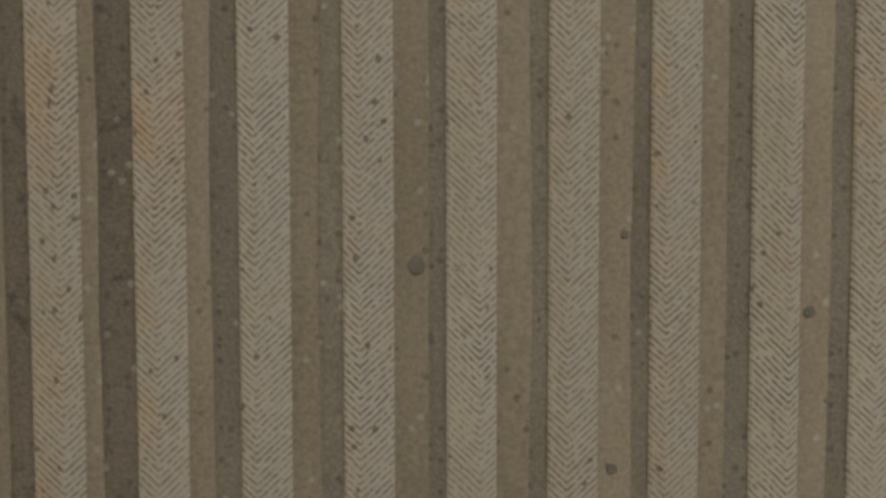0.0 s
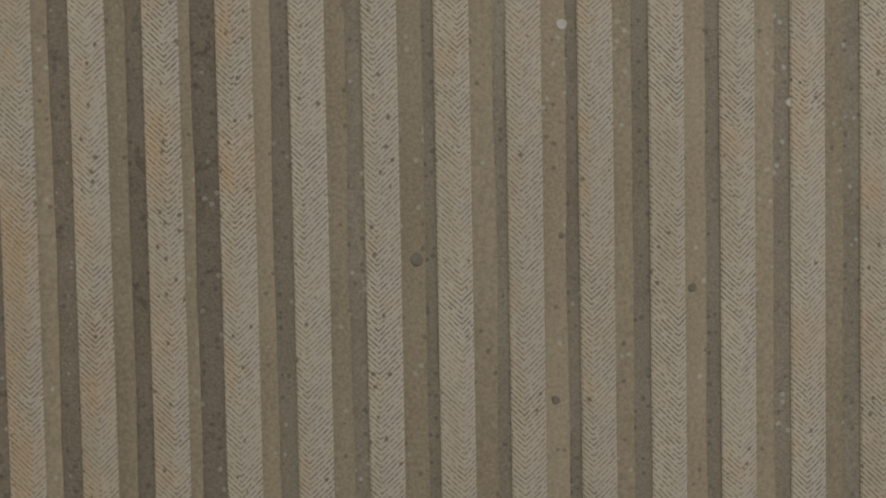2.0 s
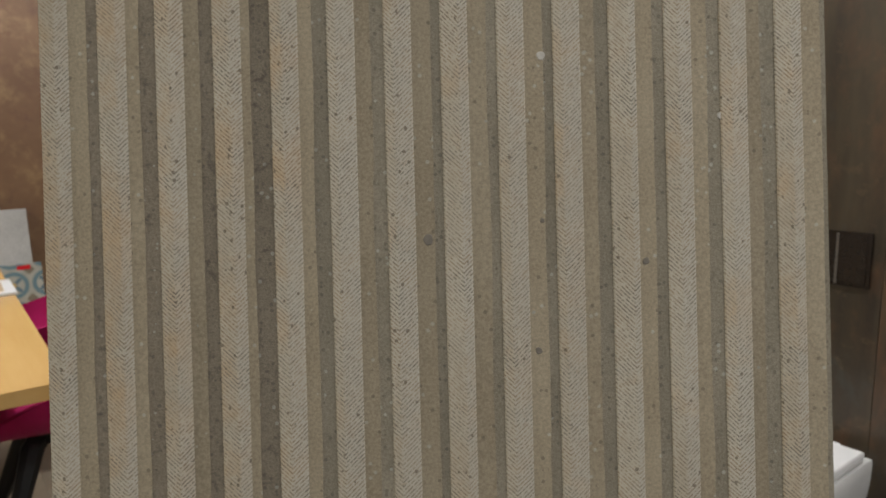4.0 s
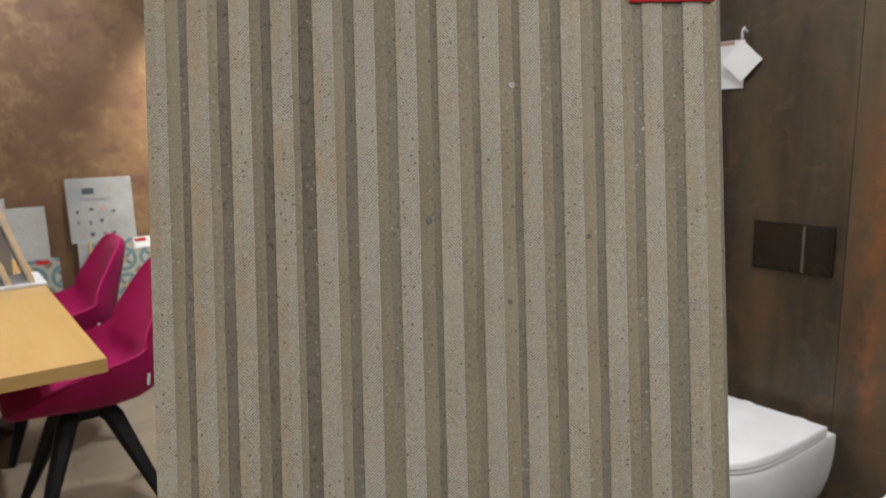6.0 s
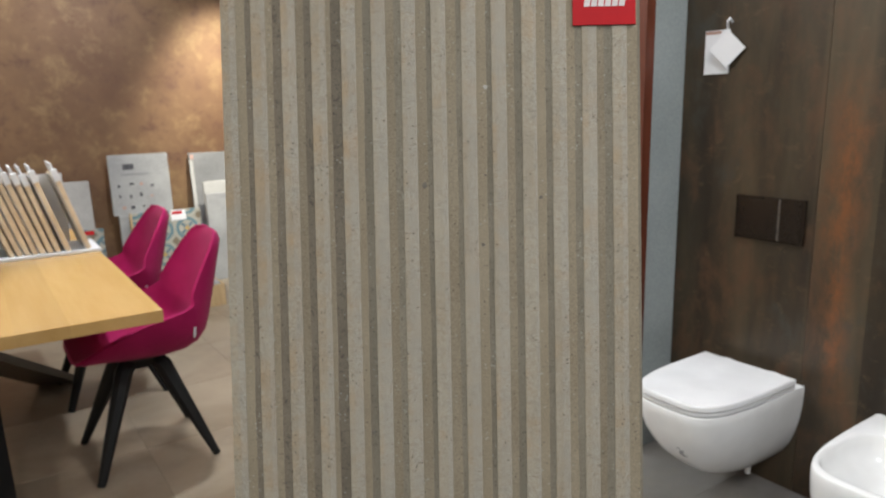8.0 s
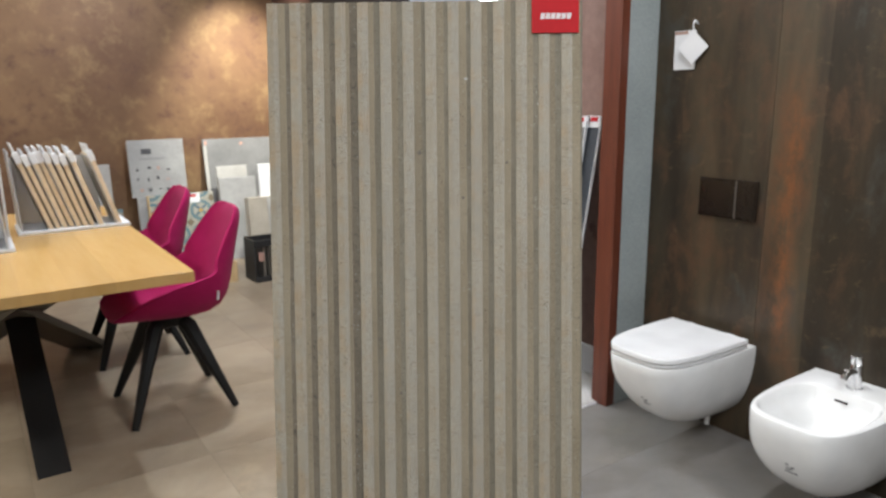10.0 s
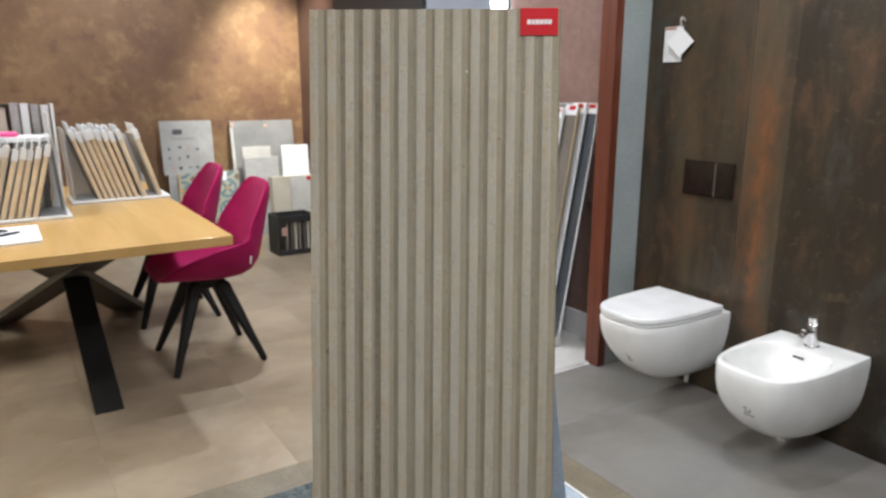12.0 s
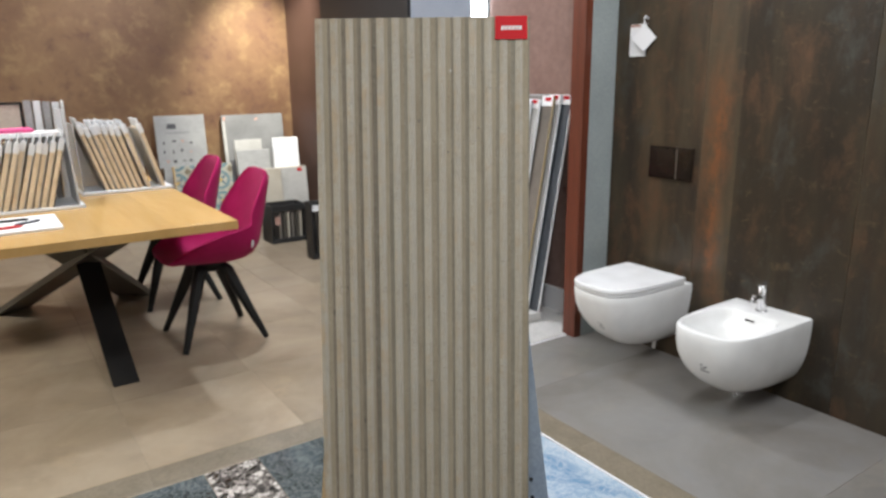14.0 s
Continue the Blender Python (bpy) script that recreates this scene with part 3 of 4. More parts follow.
stand = thing("tile_stand", pose(0.2245, 0.288, 0, 0, 0, -35.2), "wooden easel stand with splayed flat legs", "stand")
reach = math.tan(radians(9.3))
part("foot_board", box(-0.285, 0.305, -1.57 * reach - 0.02, 0.10, 0.012, 0.05, 0.003, 1), BATTEN, stand)
part("cross_bar", box(-0.24, 0.25, -0.6 * reach + 0.03, -0.6 * reach + 0.055, 0.93, 1.0, 0.002, 1), BATTEN, stand)


def splayed_leg(sign, x_foot, material, label):
    """A flat leg that widens outwards from behind the tile to the floor."""
    bm = loft([[Vector((sign * (x_foot - 0.16), y, 0.012)), Vector((sign * x_foot, y, 0.012)), Vector((sign * 0.225, y + 0.10, 1.35)), Vector((sign * 0.165, y + 0.10, 1.35))] for y in (-0.075, -0.05)])
    return part("leg", bm, material, stand, label)


splayed_leg(-1, 0.352, BATTEN, "pale wooden leg")
right_leg = splayed_leg(1, 0.392, BLUE_GREY, "blue grey painted leg")
for z in (0.105, 0.17):
    part("screw_head", tube([(0.338 - z * 0.08, -0.079, z), (0.338 - z * 0.08, -0.074, z)], 0.006, 10), BLACK, right_leg)

# ---- podium and floors ----
def paving(name, x0, x1, y0, y1, material, label, size=0.61, x_from=0.0, y_from=0.0, top=0.0, gap=0.0011, piece="tile"):
    """A field of separate floor tiles in a grid, cut at its borders."""
    top_ob = tagged(new(name), label, "floor", "", "structure")
    made = {}
    def cuts(a, b, start):
        k = math.ceil((a - start) / size)
        c = [a] + [start + i * size for i in range(k, k + 40) if a + 0.08 < start + i * size < b - 0.08] + [b]
        return list(zip(c, c[1:]))
    for xa, xb in cuts(x0, x1, x_from):
        for ya, yb in cuts(y0, y1, y_from):
            key = (round(xb - xa, 4), round(yb - ya, 4))
            if key not in made:
                hx, hy = key[0] / 2 - gap, key[1] / 2 - gap
                ob = part(piece, box(-hx, hx, -hy, hy, -0.012, 0, 0.0006, 1), material, top_ob)
                made[key] = ob.data
            else:
                ob = new(piece, made[key])
                ob.parent = top_ob
            ob.location = ((xa + xb) / 2, (ya + yb) / 2, top)
    return top_ob


X_JOINT, Y_JOINT = -0.487, 1.765
paving("floor_tiles_beige", -4.0, 1.0, 1.10, BACK, FLOOR, "beige stone effect floor tiles with narrow joints", 0.613, X_JOINT, Y_JOINT)
paving("floor_tiles_beige_far", 1.0, WX, 1.205, BACK, FLOOR, "beige stone effect floor tiles with narrow joints", 0.613, X_JOINT, Y_JOINT)
paving("floor_tiles_grey", 1.015, WX, -4.0, 1.195, GREY_FLOOR, "grey stone effect floor tiles under the ceramics", 1.2, 0.82, -0.42, 0.0, 0.0007)
paving("floor_border_far", -4.0, 1.015, 0.965, 1.10, BORDER, "brown stone border strip in the floor", 0.61, -0.5, 0.2, 0.0, 0.0007)
paving("floor_border_side", 0.88, 1.015, -4.0, 0.965, BORDER, "brown stone border strip in the floor", 0.61, 0.2, 0.3, 0.0, 0.0007)
paving("floor_tiles_dark", -4.0, -0.33, -4.0, 0.955, DARK_MARBLE, "polished dark green marble floor slabs", 1.2, -1.53, -0.245)
paving("floor_tiles_mosaic", -0.33, -0.13, -4.0, 0.955, BRECCIA, "band of silvery broken stone slabs in the floor", 0.6, 0, 0.35)
paving("floor_tiles_marble", -0.13, 0.42, -4.0, 0.955, DARK_MARBLE, "polished dark green marble floor slabs", 1.2, 3, -0.245)
paving("floor_tiles_blue", 0.42, 0.872, -4.0, 0.955, BLUE_ONYX, "polished pale blue onyx floor slabs", 1.2, 3, -0.245)
structure("trim", box(0.872, 0.880, -4.0, 0.965, -0.01, 0.003), WHITE_CARD, "thin pale metal trim round the inlaid slabs", "trim")
structure("threshold", box(1.0, 1.735, 1.195, 1.205, -0.01, 0.004), WHITE_CARD, "thin pale threshold strip in the floor", "threshold")
structure("floor_plinth", box(1.30, WX - 0.004, 1.207, 2.6, 0, 0.008, 0.002, 1), PALE_FLOOR, "pale polished floor slab of the next display bay", "floor")


# ---- ceramics ----
def d_ring(length, half, z, n=48, power=4.0, back=0.0):
    """A D-shaped outline: flat at the wall, rounded at the front (towards -x)."""
    pts = []
    for i in range(n + 1):
        a = -math.pi / 2 + math.pi * i / n
        c, s = math.cos(a), math.sin(a)
        pts.append(Vector((-back - (length - back) * abs(c) ** (2 / power), half * math.copysign(abs(s) ** (2 / power), s), z)))
    return pts


TOILET_BOWL = [(0.395, 0.530, 0.180), (0.388, 0.533, 0.182), (0.36, 0.530, 0.182), (0.32, 0.521, 0.180), (0.28, 0.505, 0.175), (0.24, 0.482, 0.168), (0.20, 0.452, 0.157), (0.165, 0.416, 0.144), (0.135, 0.376, 0.128), (0.108, 0.328, 0.108), (0.088, 0.275, 0.084), (0.078, 0.21, 0.055)]
BOWL = [(0.395, 0.530, 0.180), (0.388, 0.533, 0.182), (0.36, 0.533, 0.182), (0.32, 0.530, 0.181), (0.28, 0.522, 0.178), (0.24, 0.506, 0.173), (0.20, 0.480, 0.165), (0.165, 0.445, 0.153), (0.130, 0.400, 0.137), (0.102, 0.340, 0.115), (0.084, 0.27, 0.088), (0.077, 0.21, 0.06)]


def toilet(m):
    t = thing("toilet", m, "white wall-hung ceramic toilet with closed lid", "toilet", "wall-hung ceramics")
    part("bowl", loft([d_ring(a, b, z, power=2.6 + 1.4 * min(1, max(0, (z - 0.09) / 0.2))) for z, a, b in TOILET_BOWL]), CERAMIC, t, "", True)
    part("seat", loft([d_ring(a, b, z, back=0.055) for z, a, b in ((0.398, 0.523, 0.172), (0.400, 0.528, 0.177), (0.409, 0.528, 0.177), (0.411, 0.524, 0.173))]), SEAT_WHITE, t, "", True)
    lid = part("lid", loft([d_ring(a, b, z, back=c) for z, a, b, c in ((0.4135, 0.526, 0.175, 0.06), (0.416, 0.531, 0.180, 0.057), (0.430, 0.531, 0.180, 0.057), (0.4335, 0.5295, 0.1785, 0.0585), (0.4355, 0.527, 0.176, 0.06))]), SEAT_WHITE, t, "closed white lid", True)
    for sy in (-0.09, 0.09):
        part("hinge", box(-0.06, -0.035, sy - 0.02, sy + 0.02, 0.394, 0.43, 0.006, 2), SEAT_WHITE, lid)
    part("drain_pipe", tube([(-0.08, -0.05, 0.16), (-0.095, -0.05, 0.035)], 0.010), CERAMIC, t)
    for z, y, w, length in ((0.248, -0.03, 0.006, 0.4885), (0.242, -0.045, 0.004, 0.4850), (0.234, -0.036, 0.008, 0.4800), (0.222, -0.04, 0.014, 0.4715)):
        part("maker_mark", box(-length, -0.44, y - w, y + w, z, z + 0.004), PRINT, t)
    return t


def bidet(m):
    t = thing("bidet", m, "white wall-hung ceramic bidet with open basin", "bidet", "wall-hung ceramics")
    rim = [(0.3975, 0.000), (0.3965, 0.003), (0.3942, 0.0058), (0.3905, 0.0078)]
    rim += [(0.3905 - 0.110 * (i / 9) ** 0.72, 0.0078 + 0.03 * i / 9 + 0.085 * (i / 9) ** 3) for i in range(1, 10)]
    rim = [(z, 0.506 - k, 0.156 - k, 0.125 + k) for z, k in rim]
    n = 48
    outer = [d_ring(a, b, z, n, 2.6 + 1.4 * min(1, max(0, (z - 0.09) / 0.2))) for z, a, b in BOWL[::-1]]
    top = [d_ring(0.522, 0.173, 0.398, n)]
    def basin(a, b, z, back):
        """A rounded rectangle, open towards the tap deck."""
        ring = []
        for i in range(n + 1):
            q = radians(-152 + 304 * i / n)
            c, s = math.cos(q), math.sin(q)
            ring.append(Vector((-(a + back) / 2 - (a - back) / 2 * math.copysign(abs(c) ** 0.6, c), b * math.copysign(abs(s) ** 0.6, s), z)))
        return ring
    inner = [basin(a, b, z, c) for z, a, b, c in rim]
    part("basin", loft(outer + top + inner), CERAMIC, t, "", True)
    tap = thing("tap", pose(0, 0, 0), "", "tap")
    tap.parent = t
    for key in ("label", "category"):
        if key in tap:
            del tap[key]
    part("tap_body", tube([(-0.085, 0, 0.392), (-0.085, 0, 0.405), (-0.085, 0, 0.408), (-0.087, 0, 0.475), (-0.089, 0, 0.491)], [0.026, 0.026, 0.0225, 0.0205, 0.0195], 20), CHROME, tap, "", True)
    part("spout", tube([(-0.09, 0, 0.462), (-0.13, 0, 0.47), (-0.165, 0, 0.462), (-0.172, 0, 0.452)], [0.013, 0.012, 0.012, 0.011], 14), CHROME, tap, "", True)
    part("lever", tube([(-0.088, 0, 0.491), (-0.089, 0, 0.496), (-0.092, 0, 0.520), (-0.093, 0, 0.524)], [0.018, 0.0205, 0.0205, 0.018], 20), CHROME, tap, "", True)
    part("handle", box(-0.158, -0.085, -0.0085, 0.0085, -0.004, 0.004, 0.002, 2, m=pose(0, 0, 0.512, 0, -7, 0) @ pose(0, 0, -0.012)), CHROME, tap)
    part("overflow_slot", box(-0.172, -0.166, -0.022, 0.022, 0.368, 0.376, 0.003, 2), GLOSS_DARK, t)
    part("drain_valve", tube([(-0.30, 0, 0.276), (-0.30, 0, 0.281)], 0.02, 20), CHROME, t)
    part("waste_pipe", tube([(-0.27, -0.02, 0.13), (-0.27, -0.02, 0.07), (-0.255, -0.02, 0.058), (-0.235, -0.02, 0.056)], 0.011), CHROME, t)
    part("supply_hose", tube([(-0.15, 0.05, 0.14), (-0.15, 0.05, 0.10)], 0.007), CHROME, t)
    for z, y, w, length in ((0.262, -0.018, 0.006, 0.515), (0.256, -0.036, 0.005, 0.5125), (0.247, -0.024, 0.010, 0.509), (0.234, -0.028, 0.020, 0.5025)):
        part("maker_mark", box(-length - 0.0025, -0.48, y - w, y + w, z, z + 0.005), PRINT, t)
    return t


toilet(pose(WX - 0.001, 0.765, 0.015))
bidet(pose(WX - 0.001, 0.168, 0.0))

STRIP = speckled("brushed_strip", (0.10, 0.085, 0.07), (0.15, 0.13, 0.11), 6, 0.4, 0.3, bump=0)
plate = thing("flush_plate", pose(WX - 0.001, 0.757, 0.905), "glossy dark brown flush plate with two buttons", "flush plate")
part("plate", box(-0.010, 0, -0.128, 0.128, 0, 0.157, 0.001, 1), GLOSS_DARK, plate)
part("large_button", box(-0.014, -0.010, -0.036, 0.118, 0.010, 0.147, 0.0008, 1), GLOSS_DARK, plate)
part("small_button", box(-0.014, -0.010, -0.118, -0.042, 0.010, 0.147, 0.0008, 1), GLOSS_DARK, plate)
part("metal_strip", box(-0.0150, -0.010, -0.0425, -0.0365, 0.006, 0.151), STRIP, plate, "thin metal strip")

tag_card = thing("price_tag", pose(WX - 0.001, 1.0, 1.495), "white price cards hanging from a hook on the wall", "price tag")
part("card", box(-0.005, -0.002, -0.046, 0.054, 0, 0.155), WHITE_CARD, tag_card)
part("card_heading", box(-0.0065, -0.005, -0.01, 0.052, 0.141, 0.153), RUST_PRINT, tag_card)
part("diamond_card", box(-0.010, -0.007, -0.047, 0.047, -0.047, 0.047, m=pose(-0.010, -0.045, 0.086, 0, 0, 8) @ pose(0, 0, 0, 45)), WHITE_CARD, tag_card)
part("hook", tube([(0, -0.05, 0.178), (-0.02, -0.05, 0.19), (-0.03, -0.05, 0.178), (-0.02, -0.045, 0.155)], 0.004, 8), CLEAR, tag_card)


# ---- sample slabs leaning in the next bay ----
rack = thing("slab_rack", pose(1.66, 1.75, 0.008), "low pale plinth under the leaning sample slabs", "plinth")
part("plinth", box(-0.13, 0.115, -0.30, 0.45, 0, 0.05, 0.003, 1), PALE_FLOOR, rack)
for i, (face, top_z, y_edge, gap) in enumerate(((SLATE, 1.30, 1.452, 0.0), (GREY_CARD, 1.30, 1.52, 0.022), (TAUPE, 1.29, 1.552, 0.044), (STONE_BOARD, 1.275, 1.64, 0.066), (SLATE, 1.265, 1.69, 0.09))):
    lean = 10.2
    s = thing("sample_slab", pose(1.748 - gap, y_edge, 0.06, 0, lean, 0), ("dark slate", "pale grey", "taupe stone", "pale stone", "grey stone")[i] + " sample slab with a red label leaning on the wall", "sample slab", "leaning sample slabs")
    h = (top_z - 0.06) / math.cos(radians(lean))
    part("board", box(-0.004, 0.006, 0, 0.6, 0, h, 0.001, 1), face, s)
    part("edge_strip", box(-0.005, 0.007, -0.006, 0, 0, h + 0.001, 0.001, 1), (CLEAR, CLEAR, GOLD_EDGE, CLEAR, CLEAR)[i], s)
    part("label_card", box(-0.008, -0.005, 0.0, 0.09, h - 0.055, h, 0.0005, 1), WHITE_CARD, s)
    part("label_mark", box(-0.0095, -0.008, 0.012, 0.06, h - 0.027, h - 0.006), RED, s)


# ---- table ----
TZ = 0.768
table = thing("dining_table", pose(-0.442, 2.665, 0), "oak topped table on crossed black steel legs", "table")
part("tabletop", box(-0.564, 0.558, -0.934, 1.12, TZ - 0.041, TZ, 0.002, 2), OAK, table)


def flat_leg(a, b, width, thick, up):
    """A flat steel bar from the foot a to the head b, cut level at both ends."""
    a, b = Vector(a), Vector(b)
    side = Vector(up).normalized()
    out = (b - a).cross(side)
    out.z = 0
    out = out.normalized() * thick / 2 if out.length > 1e-6 else Vector((0, thick / 2, 0))
    w = side * width / 2
    return loft([[p - w - out, p + w - out, p + w + out, p - w + out] for p in (a, b)])


for material, foot, head, along in ((BLACK, (0.032, -0.695, 0), (0.0, 0.36, TZ - 0.045), (1, 0, 0)), (GREY_METAL, (-0.36, 0.895, 0), (0.223, -0.50, TZ - 0.045), (1, 0.41, 0)), (GREY_METAL, (0.362, 0.795, 0), (-0.217, -0.44, TZ - 0.045), (1, -0.5, 0))):
    part("leg", flat_leg(foot, head, 0.115 if material == BLACK else 0.2, 0.05 if material == BLACK else 0.075, along), material, table)
part("leg_plate", box(-0.34, 0.34, -0.56, 0.46, TZ - 0.056, TZ - 0.042, 0.002, 1), BLACK, table)


# ---- chairs ----
def chair(m):
    c = thing("chair", m, "magenta felt bucket chair with four splayed black legs", "chair", "chairs at the table")
    line = [(-0.258, 0.474), (-0.25, 0.483), (-0.22, 0.486), (-0.16, 0.480), (-0.08, 0.470), (0.0, 0.463), (0.08, 0.460), (0.145, 0.467), (0.19, 0.487), (0.222, 0.525), (0.244, 0.585), (0.262, 0.655), (0.281, 0.73), (0.298, 0.80), (0.312, 0.855), (0.320, 0.888), (0.325, 0.908), (0.327, 0.917)]
    half = [0.12, 0.18, 0.214, 0.238, 0.25, 0.257, 0.26, 0.262, 0.262, 0.259, 0.252, 0.240, 0.224, 0.205, 0.185, 0.162, 0.13, 0.07]
    lift = [0.0, 0.006, 0.025, 0.07, 0.115, 0.15, 0.17, 0.178, 0.172, 0.145, 0.10, 0.055, 0.025, 0.008, 0, 0, 0, 0]
    wrap = [0, 0, 0, 0, 0, 0, 0, 0.008, 0.028, 0.055, 0.078, 0.085, 0.078, 0.062, 0.045, 0.032, 0.02, 0.01]
    n = 20
    grid = []
    for (x, z), h, l, w in zip(line, half, lift, wrap):
        grid.append([Vector((x - w * abs(v) ** 2.4, h * math.sin(v * math.pi / 2 * 0.86) / math.sin(math.pi / 2 * 0.86), z + l * abs(v) ** 2.6)) for v in [-1 + 2 * j / n for j in range(n + 1)]])
    rings, last = [], len(grid) - 1
    for i, row in enumerate(grid):
        inner, outer = [], []
        for j, p in enumerate(row):
            along = grid[min(i + 1, last)][j] - grid[max(i - 1, 0)][j]
            across = row[min(j + 1, n)] - row[max(j - 1, 0)]
            out = across.cross(along).normalized()
            if out.z > 0 and i < last // 2 or out.x < 0 and i >= last // 2:
                out = -out
            edge = min(1.0, 0.35 + 2.2 * min(j, n - j) / n) * min(1.0, 0.3 + 0.35 * min(i, last - i))
            inner.append(p - out * 0.008 * edge)
            outer.append(p + out * 0.030 * edge)
        rings.append(inner + outer[::-1])
    shell = part("shell", loft(rings), FELT, c, "", True)
    part("maker_tab", box(-0.004, 0.004, -0.003, 0.003, -0.02, 0.02, 0.001, 1, m=pose(0.165, -0.272, 0.555, 0, 10, 12)), WHITE_CARD, shell, "small white tab")
    part("hub", loft([[Vector((r * math.cos(k * math.pi / 12), r * math.sin(k * math.pi / 12), z)) for k in range(24)] for r, z in ((0.07, 0.385), (0.085, 0.392), (0.09, 0.42), (0.11, 0.436))]), BLACK, c, "", True)
    for sx in (-1, 1):
        for sy in (-1, 1):
            leg = tube([(0.035 * sx, 0.035 * sy, 0.425), (0.075 * sx, 0.075 * sy, 0.385), (0.22 * sx, 0.22 * sy, 0.0)], [0.034, 0.036, 0.0165], 8)
            for v in leg.verts:
                v.co.z = max(v.co.z, 0)
            part("leg", leg, BLACK, c, "", True)
    return c


first_chair = chair(pose(0.135, 2.375, 0))
copy_thing(first_chair, pose(0.130, 3.205, 0))


# ---- on the table ----
def on_table(x, y, z=0.0, turn=0):
    """A pose on the tabletop for things drawn a little over their size."""
    return pose(-0.0237 + 0.9726 * x, -0.0386 + 0.9726 * y, TZ + 0.9726 * z, 0, 0, turn) @ Matrix.Scale(0.9726, 4)


def sample_rack(x0, x1, y, depth, boards, lean, height, end, label):
    r = thing("sample_rack", on_table(0, 0), label, "sample rack", "sample racks on the table")
    part("tray", box(x0, x1, y - 0.015, y + depth + 0.02, 0.0, 0.016, 0.003, 1), CLEAR, r, "white acrylic tray")
    x, top, tilt = end
    part("end_panel", box(-0.004, 0.004, -0.01, depth, 0, top, 0.001, 1, m=pose(x, y, 0.014, 0, tilt, 0)), FROSTED, r, "frosted end panel")
    part("back_panel", box(x0 + 0.01, x1 - 0.1, y + depth, y + depth + 0.008, 0.014, height * 0.97, 0.001, 1), FROSTED, r, "frosted back panel")
    for bx in boards:
        t = lean + rnd.uniform(-0.8, 0.8)
        tall = height + rnd.uniform(-0.012, 0.012)
        at = pose(bx, y + rnd.uniform(0, 0.012), 0.015, 0, t, 0)
        b = part("sample_board", box(-0.0100, 0.0100, 0, depth, 0, tall, 0.001, 1, m=at), MDF, r)
        part("face_tile", box(0.0100 if lean > 0 else -0.0165, 0.0165 if lean > 0 else -0.0100, 0.004, depth - 0.004, 0.004, tall - 0.004, 0.001, 1, m=at), rnd.choice((GREY_CARD, STONE_BOARD, TAUPE, BEIGE_BOARD)), b)
        part("clip", box(-0.0130, 0.0140, -0.004, 0.04, tall - 0.035, tall + 0.022, 0.002, 1, m=at), CLEAR, b, "clear plastic clip")
        part("name_strip", box(-0.004, 0.004, 0.0, depth * 0.85, tall - 0.01, tall + rnd.uniform(0.045, 0.07), 0.0015, 1, m=at), CLEAR, b, "frosted name strip")
    return r


right_boards = [-0.215 + 0.031 * i + (0.012 if i > 6 else 0) for i in range(8)] + [0.10]
sample_rack(-0.365, 0.15, 3.09, 0.27, right_boards, -16.5, 0.375, (-0.345, 0.40, -3.0), "rack of leaning tile sample boards with raw edges")
left_boards = [-1.40 + 0.0335 * i for i in range(26)]
sample_rack(-1.42, -0.40, 2.665, 0.30, left_boards, 15.5, 0.33, (-0.425, 0.50, -3.5), "rack of leaning tile sample boards with raw edges")

frame_box = thing("display_case", on_table(-0.70, 2.99), "grey framed display case holding sample tiles", "display case")
part("case_side", box(0.285, 0.297, 0, 0.05, 0, 0.55, 0.002, 1), CLEAR, frame_box)
part("sample_tile", box(-0.5, 0.085, 0.008, 0.016, 0.40, 0.535, 0.001, 1), BEIGE_BOARD, frame_box, "cream sample tile")
part("frame_top", box(-0.5, 0.10, 0, 0.02, 0.535, 0.548, 0.002, 1), BLACK, frame_box)
part("frame_bar", box(0.085, 0.10, 0, 0.02, 0.0, 0.535, 0.002, 1), BLACK, frame_box)
part("frame_rail", box(-0.5, 0.085, 0, 0.02, 0.388, 0.40, 0.002, 1), BLACK, frame_box)
for i in range(4):
    x = 0.104 + i * 0.045
    part("glazing_sheet", box(x, x + 0.036, 0.004, 0.012, 0.0, 0.555 - i * 0.004, 0.001, 1), (GREY_CARD, CLEAR)[i % 2], frame_box)
    part("glazing_edge", box(x + 0.0362, x + 0.042, 0.0, 0.014, 0.0, 0.548 - i * 0.004, 0.001, 1), GREY_METAL, frame_box)
papers = thing("paper_stack", on_table(-0.635, 2.80, 0.375), "pile of white papers with a pink sheet on top", "papers")
part("papers", box(-0.15, 0.17, -0.08, 0.1, 0, 0.025, 0.002, 1), WHITE_CARD, papers)
part("pink_sheet", box(-0.14, 0.05, -0.06, 0.08, 0.025, 0.045, 0.004, 1, m=pose(0, 0, 0, 0, 0, 4)), PINK, papers)

pad = thing("note_pad", on_table(-0.70, 2.30), "white note pad lying on the table", "note pad")
part("pad", box(-0.22, 0.135, -0.19, 0.19, 0, 0.012, 0.002, 1), WHITE_CARD, pad)
for nm, material, label, x, y, turn, length in (("pen", PEN_RED, "red ballpoint pen on a note pad", -0.79, 2.19, 8, 0.15), ("pen", BLACK_PLASTIC, "black pen on a note pad", -0.74, 2.37, 4, 0.12), ("pen", SLATE, "dark blue pen on a note pad", -0.69, 2.28, 33, 0.13)):
    p = thing(nm, on_table(x, y, 0.0185, turn), label, "pen", "pens on the note pad")
    part("barrel", tube([(-length / 2, 0, 0), (length / 2 - 0.02, 0, 0)], 0.0065, 10), material, p, "", True)
    part("tip", tube([(length / 2 - 0.02, 0, 0), (length / 2, 0, 0)], [0.0065, 0.002], 10), material, p, "", True)


